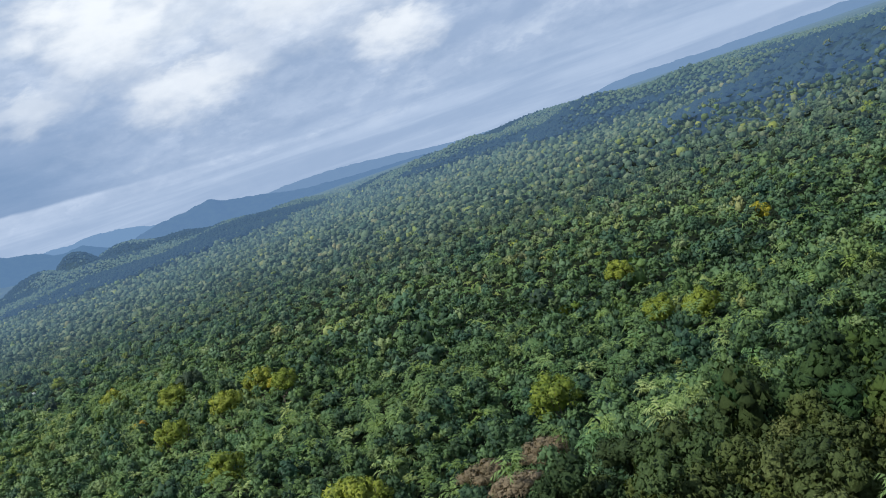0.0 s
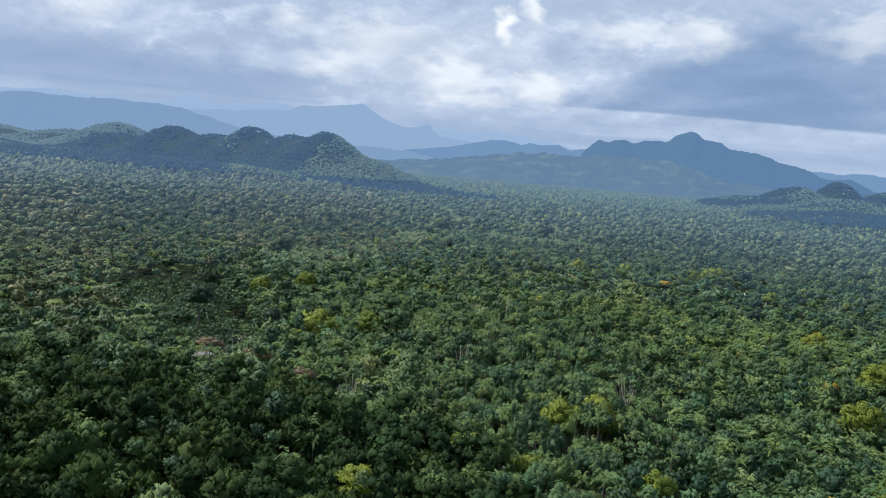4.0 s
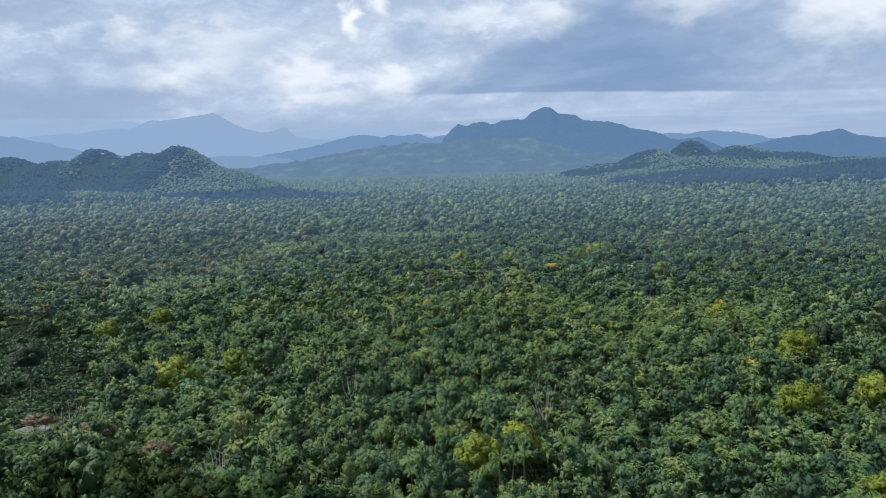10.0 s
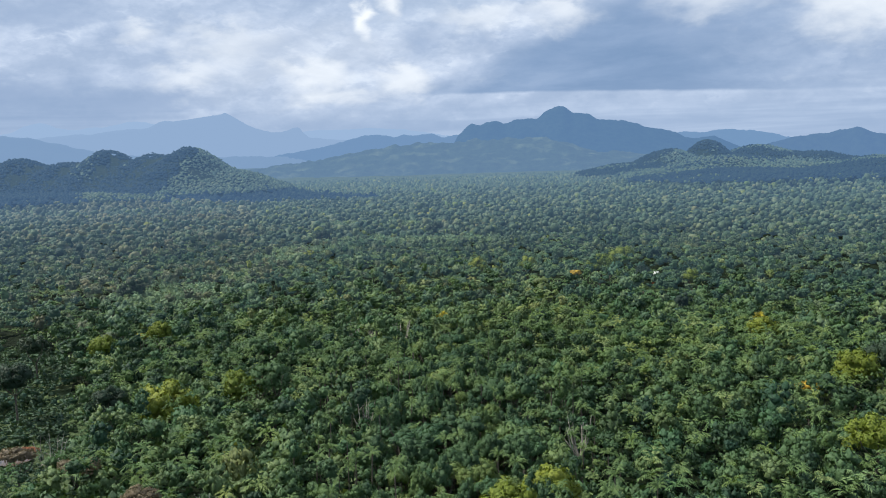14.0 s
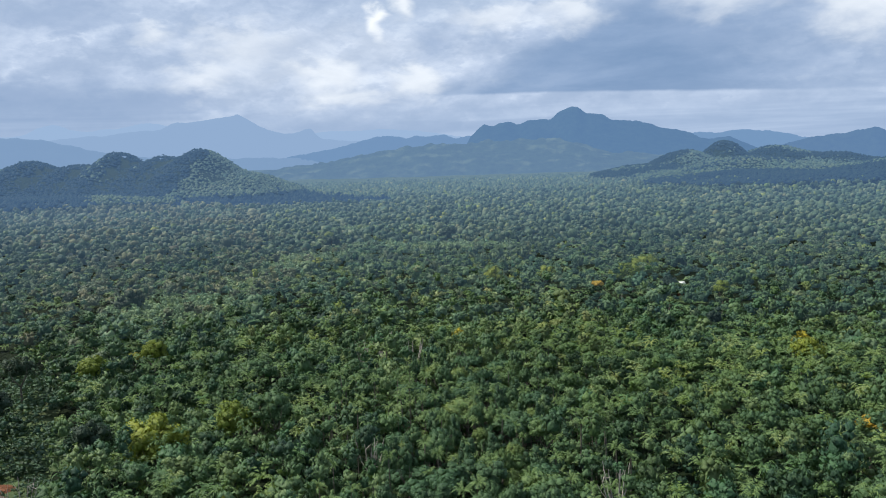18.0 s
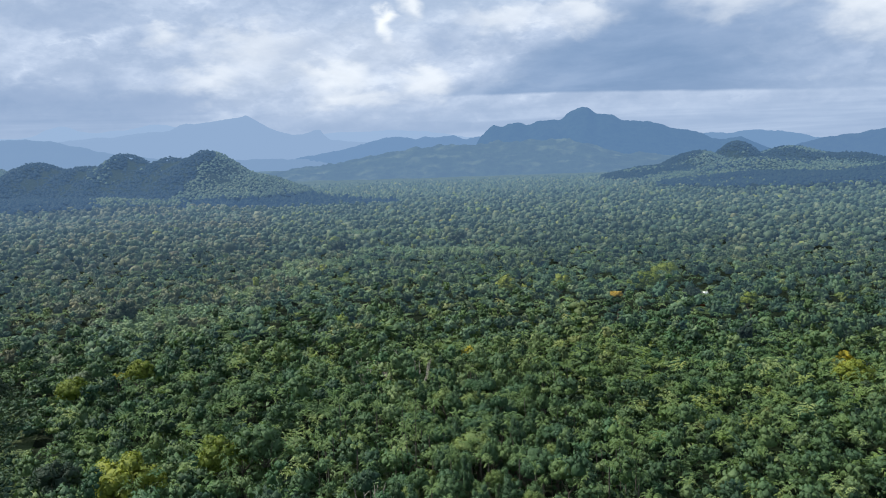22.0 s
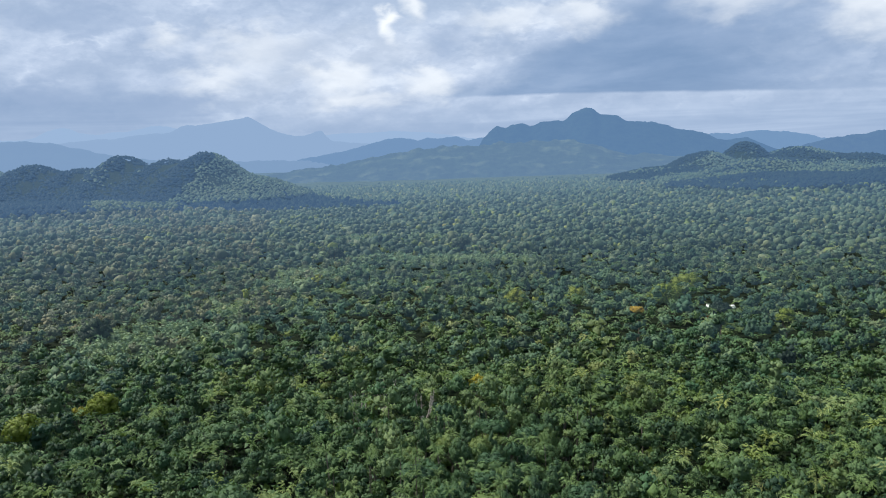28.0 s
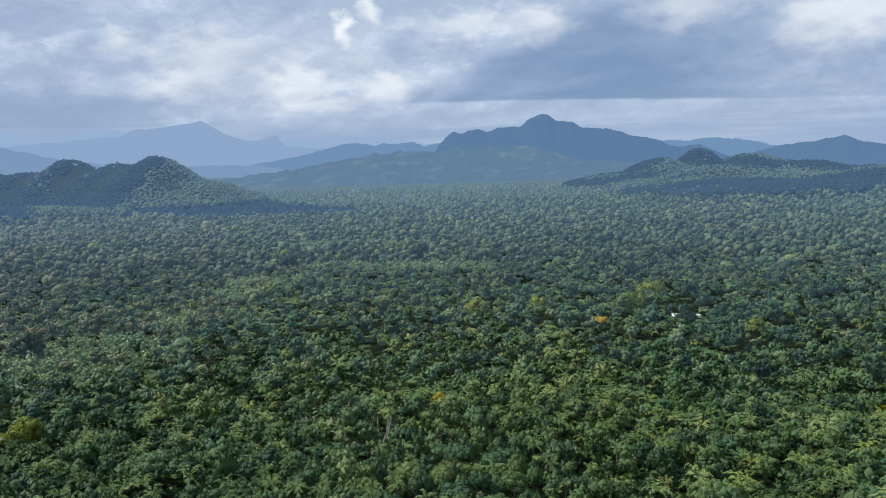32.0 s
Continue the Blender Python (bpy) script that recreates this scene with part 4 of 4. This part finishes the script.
palms = [tree_kit("palm_tree", lab, PALMY[i], M_palm, rad, rad, ht, 240 + i, "rainforest feather palms", tone=tn, palm=True)
         for i, (rad, ht, tn, lab) in enumerate((
             (2.8, 12.6, 0.4, "feather palm with long arching green fronds"), (2.5, 11.8, 0.6, "light green feather palm with ragged fronds"),
             (3.1, 14.0, 0.3, "tall dark green feather palm among leafy trees"), (2.3, 11.2, 0.75, "small pale green feather palm")))]


def plant(kits_, places, seed, lift=0.0, grand=1.75):
    r = np.random.default_rng(seed)
    used = set()
    for n in places:
        k = int(r.integers(0, len(kits_)))
        p = pose(x[n], y[n], float(land(x[n], y[n])) - 0.6 + lift + float(r.normal(0, 0.9)), 0, 0, r.uniform(0, 360))
        if k not in used:
            used.add(k)
            kits_[k].matrix_basis = p
        else:
            t = copy_thing(kits_[k], p)
            s = float(r.uniform(0.56, 1.05) * (grand if r.random() < 0.13 else 1.0))
            t.scale = (s, s, float(r.uniform(0.86, 1.22)))


plant(kits, SINGLE[False], 31)
plant(palms, SINGLE[True], 32, 0.9, 1.2)

KINDS = {
    "bloom": ("flowering_tree", "tree covered in bright yellow blossom", M_bloom, "round"),
    "amber": ("flowering_tree", "small tree in orange-yellow blossom", M_amber, "flat"),
    "lime": ("lime_leaved_tree", "rainforest tree with fresh lime-green leaves", M_lime, "round"),
    "bright": ("broadleaf_tree", "broad bright green tree with a wide low crown", M_broad, "flat"),
    "round": ("broadleaf_tree", "large dark green tree with a dense rounded crown", M_broad, "round"),
    "dusk": ("broadleaf_tree", "large very dark green tree over the canopy", M_deep, "round"),
    "dry": ("dry_tree", "tree with withered grey-brown foliage", M_dry, "flat"),
    "bare": ("bare_tree", "leafless bleached grey tree among green ones", M_dry, None),
}
for i, (mx, my, rad, ht, what) in enumerate(MARKED):
    name, lab, mat, form = KINDS[what]
    if what in ("lime", "round", "bright"):
        rad, ht = rad * 1.22, ht + 1.6
    if form is None or what == "dry":
        ht += 3.0
    if what == "dusk":
        rad, ht = rad * 1.1, ht + 2.8
    shape = leaf_crown(300 + i, 1700 if rad > 4.5 else 950, 0.058 if rad > 4.5 else 0.072, form, many=24 if rad > 4.5 else 17) if form else None
    t = tree_kit(name, lab, shape, mat, rad, rad * (0.7 if form == "flat" else 1.0), ht, 400 + i, bare=form is None, tone=float(r0.uniform(0.2, 0.8)))
    t.location = (mx, my, float(land(mx, my)) - 0.2)

# ---- the rest of the near woods
rest = ~single
is_palm &= plain_wood
for pick, nm, lab, mat, shp, siz, low in (
        (~is_palm & plain_wood, "broadleaf_woods", "dense green broadleaf rainforest canopy", M_broad, HI, (1.9, 3.5), 0.0),
        (is_palm, "palm_woods", "feather palms scattered through the rainforest canopy", M_palm, PALM_HI, (2.5, 4.0), -2.0),
        (shaded_hill, "dusky_woods", "trees on a low hillside, coloured dark as cloud shade", M_leaf_shade, HI, (2.6, 4.2), 0.0),
        (scrub_hill, "scrub_woods", "olive-green scrubby trees on a low spur", M_scrub, SCRUB, (2.4, 3.8), 0.6)):
    s = rest & pick
    r = np.random.default_rng(len(nm))
    R = crown_sizes(r, s.sum(), 2.0, 1.2, 4.6) if mat is M_broad else r.uniform(*siz, s.sum())
    woods(nm, lab, mat, shp, x[s], y[s], R, np.minimum(R, 4.2) * (r.uniform(0.95, 1.45, s.sum())), height_here(x[s], y[s], r) - low, 51)

# ---- low growth between the trees
xu, yu, du = scatter(4.3, 420, 0, 320, 17)
r = np.random.default_rng(18)
R = r.uniform(1.8, 2.8, len(xu))
# low growth there is darkened too, as cloud shade
dark = shaded_side(xu, yu)
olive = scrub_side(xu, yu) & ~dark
for s, mat, lab in ((~dark & ~olive, M_broad, "low leafy growth filling the gaps between trees"), (olive, M_scrub, "low olive scrub between trees of the spur"), (dark, M_leaf_shade, "low growth between hillside trees, coloured dark as cloud shade")):
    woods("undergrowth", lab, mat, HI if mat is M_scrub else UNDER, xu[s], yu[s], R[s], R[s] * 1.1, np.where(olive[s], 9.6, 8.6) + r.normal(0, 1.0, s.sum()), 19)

# ---- middle distance
x2, y2, d2 = scatter(5.1, 900, 245, 620, 13)
ok = clear_of_marked(x2, y2)
x2, y2, d2 = x2[ok], y2[ok], d2[ok]
r = np.random.default_rng(43)
pick = r.random(len(x2)) + 0.35 * (fractal(x2, y2, 0.02, 2) - 0.5)
olive = (pick > 0.4) & (pick < 1.0) & (x2 < -150 + 0.1 * y2) & (fractal(x2, y2, 0.013, 3) + 0.10 * r.normal(0, 1, len(x2)) > 0.53)
R = r.uniform(2.2, 3.8, olive.sum())
woods("olive_woods", "olive-brown trees among the green canopy", M_olive, MID, x2[olive], y2[olive], R, R * 0.95, height_here(x2[olive], y2[olive], r), 62)
for lo, hi, nm, lab, mat, shp, siz in ((-9, 0.34, "palm_woods", "feather palms of the middle distance", M_palm_far, PALM_MID, (2.6, 3.8)),
                                       (0.34, 1.035, "broadleaf_woods", "rainforest canopy of the middle distance", M_broad, MID, (2.0, 3.6)),
                                       (1.035, 1.06, "dusky_woods", "scattered very dark tree crowns", M_deep, MID, (3.5, 5.5)),
                                       (1.06, 9, "lime_woods", "scattered lime-green tree crowns", M_lime, MID, (2.5, 4.5))):
    if lo < 0:
        d2 = d2 + 45 * r.normal(0, 1, len(x2)).clip(-1.5, 1.5)
    # plain leaves, then bluer, then glowing ones: painted haze by distance
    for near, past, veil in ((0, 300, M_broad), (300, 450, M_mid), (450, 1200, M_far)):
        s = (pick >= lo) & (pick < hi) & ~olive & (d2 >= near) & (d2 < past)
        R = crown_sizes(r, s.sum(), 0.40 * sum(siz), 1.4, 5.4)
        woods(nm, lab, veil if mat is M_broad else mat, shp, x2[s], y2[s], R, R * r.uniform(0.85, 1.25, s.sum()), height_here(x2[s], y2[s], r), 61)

# ---- far woods, in belts; the hill woods apart, with cloud shade in their colour
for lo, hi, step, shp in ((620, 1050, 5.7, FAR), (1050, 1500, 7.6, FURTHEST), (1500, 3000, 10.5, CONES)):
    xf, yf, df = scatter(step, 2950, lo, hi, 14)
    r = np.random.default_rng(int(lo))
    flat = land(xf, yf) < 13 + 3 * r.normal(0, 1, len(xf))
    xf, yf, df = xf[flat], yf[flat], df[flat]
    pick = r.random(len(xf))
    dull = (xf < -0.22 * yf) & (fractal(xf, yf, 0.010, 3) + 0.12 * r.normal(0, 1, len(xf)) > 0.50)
    # flat woods before the left hill take the dark leaves as cloud shade
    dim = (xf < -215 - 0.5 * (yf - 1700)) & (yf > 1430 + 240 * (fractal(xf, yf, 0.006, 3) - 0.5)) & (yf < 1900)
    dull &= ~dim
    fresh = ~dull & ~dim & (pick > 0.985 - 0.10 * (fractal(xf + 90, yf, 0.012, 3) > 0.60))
    for s, mat, lab in ((~dull & ~fresh & ~dim, M_far, "far rainforest canopy paling into haze"), (dim, M_hill_shade, "forest at the foot of the hills, darkened as cloud shade"), (dull, M_far_olive, "far olive-brown trees in the canopy"), (fresh, M_far_lime, "far yellow-green crowns over the canopy")):
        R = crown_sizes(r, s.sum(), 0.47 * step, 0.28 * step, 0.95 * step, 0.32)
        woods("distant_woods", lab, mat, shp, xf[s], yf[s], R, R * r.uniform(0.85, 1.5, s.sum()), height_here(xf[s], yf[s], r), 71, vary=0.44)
xf, yf, df = scatter(6.8, 2950, 620, 3000, 15)
hx = land(xf, yf)
slope = hx - land(xf * 0.985, yf * 0.985)
keep = (hx > 11) & (slope > -1.5)
xf, yf, hx = xf[keep], yf[keep], hx[keep]
r = np.random.default_rng(16)
# flanks and patches drawn sunlit by paler leaves; the rest dark as under cloud
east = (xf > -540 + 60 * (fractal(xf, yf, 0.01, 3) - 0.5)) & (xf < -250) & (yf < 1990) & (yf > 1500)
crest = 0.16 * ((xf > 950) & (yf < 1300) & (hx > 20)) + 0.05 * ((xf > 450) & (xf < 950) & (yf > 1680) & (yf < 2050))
lit_hills = (fractal(xf, yf, 0.008, 3) + 0.05 * r.normal(0, 1, len(xf)) > 0.59) & (xf > 380) & (yf > 1450) & (yf < 2350)
lit = east | lit_hills | (xf < -1180) & (yf > 2150) | ((yf > 1640) | (xf < 0) | (xf > 900)) & (fractal(xf, yf, 0.0045, 3) + 0.035 * r.normal(0, 1, len(xf)) + crest > 0.62) & (yf < 2350)
for s, mat, lab in ((~lit, M_hill_shade, "forest on distant hills, darkened as cloud shade"), (lit, M_far, "forest on distant hill flanks, paler leaves as sunlight")):
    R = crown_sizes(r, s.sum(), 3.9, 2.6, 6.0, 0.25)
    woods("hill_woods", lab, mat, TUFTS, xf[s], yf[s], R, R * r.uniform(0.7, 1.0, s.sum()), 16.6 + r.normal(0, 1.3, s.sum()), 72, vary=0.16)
# woods beside and behind the flight
for step, near, lo, hi, seed in ((8.0, 150, 3.4, 5.4, 77), (11.0, 600, 5.0, 8.0, 78)):
    xs, ys = np.meshgrid(np.arange(-560, 560, step), np.arange(-380, 460, step))
    xs, ys = xs.ravel() + rng.uniform(-0.4, 0.4, xs.size) * step, ys.ravel() + rng.uniform(-0.4, 0.4, xs.size) * step
    away = np.hypot(xs, np.clip(np.abs(ys - 12) - 92, 0, None))
    s = ((near_by(xs, ys) > 9000) | (ys < -118)) & (away < near) & (away >= (0 if near < 300 else 150))
    r = np.random.default_rng(seed)
    R = r.uniform(lo, hi, s.sum())
    woods("surrounding_woods", "rainforest canopy behind and beside the flight", M_broad, UNDER, xs[s], ys[s], R, R * 0.9, height_here(xs[s], ys[s], r), seed)


# ---------------------------------------------------------------- clearings, pond, huts
def build_clearings():
    for i, (cx, cy, a, b, turn, tall) in enumerate(CLEARINGS):
        n = int(a * b * (0.5 if tall > 2 else 1.0))
        r = np.random.default_rng(500 + i)
        ang, rad = r.random(n) * 6.283, np.sqrt(r.random(n)) * 1.15
        u, v = rad * np.cos(ang) * a, rad * np.sin(ang) * b
        c, s = math.cos(radians(turn)), math.sin(radians(turn))
        gx, gy = cx + u * c - v * s, cy + u * s + v * c
        dry = (np.hypot((gx + 114) / 5.6, (gy - 221) / 5.2) > 1) & (np.hypot((gx + 116) / 5.2, (gy - 232) / 4.4) > 1)
        gx, gy = gx[dry], gy[dry]
        n = len(gx)
        R = r.uniform(1.1, 2.6, n) * (1.0 if tall > 2 else 0.6)
        tuft = [leaf_crown(520 + k, 24, 0.28, "tall", False, 0.8, many=4, inner=3, solid=0) for k in range(4)]
        woods("reed_grass", "pale green tall grass and low scrub in a clearing", M_reed_far if tall > 10 else M_reed_shade if tall < 5.5 else M_reed, tuft, gx, gy, R, R * r.uniform(0.4, 0.75, n), tall + r.normal(0, 0.12 * tall, n), 530 + i, "grass")


build_clearings()


def blob_sheet(cx, cy, a, b, lift, seed, n=40, rings=5):
    ang = np.arange(n) * 2 * np.pi / n
    edge = 0.8 + 0.45 * fractal(np.cos(ang) * 1.4 + seed, np.sin(ang) * 1.4, 1.0, 3)
    q = np.linspace(0.02, 1, rings)
    px, py = cx + a * q[:, None] * edge * np.cos(ang), cy + b * q[:, None] * edge * np.sin(ang)
    pz = land(px, py) + lift * (1 - q[:, None] ** 3) - 0.05
    return np.stack([px, py, pz], -1).reshape(-1, 3), grid_faces(rings, n, True)


v, f = blob_sheet(-116, 231, 4.2, 3.6, 0.7, 3)
tagged(link("bare_soil", mesh_of("bare_soil", v, f), M_soil, smooth=True), "bare orange-red soil bank beside a muddy pond", "soil", kind="structure")
v, f = blob_sheet(-114, 221, 4.4, 4.2, 0.7, 9)
v[:, 2] = v[:, 2].max() + 0.1
tagged(link("pond_water", mesh_of("pond_water", v, f), M_water, smooth=True), "still brown muddy water of a small pond", "water", kind="structure")


def box(cx, cy, cz, sx, sy, sz):
    p = np.array([(i, j, k) for i in (-.5, .5) for j in (-.5, .5) for k in (-.5, .5)]) * (sx, sy, sz) + (cx, cy, cz)
    return p, np.array([(0, 1, 3, 2), (4, 6, 7, 5), (0, 4, 5, 1), (2, 3, 7, 6), (0, 2, 6, 4), (1, 5, 7, 3)])


def hut(px, py, turn, length, width, label):
    root = new("hut")
    link("wall", mesh_of("wall", *join([box(0, 0, 1.3, length, width, 2.6)])), M_wall, root, "weathered plank walls")
    for side in (1, -1):
        n, t = 0.55 * width + 0.4, 1.25
        v = np.array([(x_, side * y_, z_ - dz) for dz in (0, 0.06) for x_, y_, z_ in
                      ((-length / 2 - 0.5, 0, 2.6 + t), (length / 2 + 0.5, 0, 2.6 + t), (length / 2 + 0.5, n, 2.45), (-length / 2 - 0.5, n, 2.45))])
        link("roof", mesh_of("roof", v, np.array([(0, 1, 2, 3), (7, 6, 5, 4), (0, 4, 5, 1), (1, 5, 6, 2), (2, 6, 7, 3), (3, 7, 4, 0)])), M_tin, root, "white sheet-metal roof")
    # no real opening: a flat panel with the doorway's shade as its colour
    link("door", mesh_of("door", *box(0.3 * length, -width / 2 - 0.02, 1.0, 0.9, 0.06, 2.0)), M_door_shade, root, "dark panel painting the shade of an open doorway")
    root.matrix_basis = pose(px, py, float(land(px, py)) + 3.8, 0, 0, turn)
    link("platform", mesh_of("platform", *box(0, 0, -2.0, length + 0.6, width + 0.6, 4.0)), M_soil, root, "raised earth platform")
    return tagged(root, label, "hut")


hut(116, 482, 12, 2.6, 2.4, "small plank hut with a white metal roof")
hut(108, 486, -6, 3.0, 1.8, "long low hut with a pale metal roof")
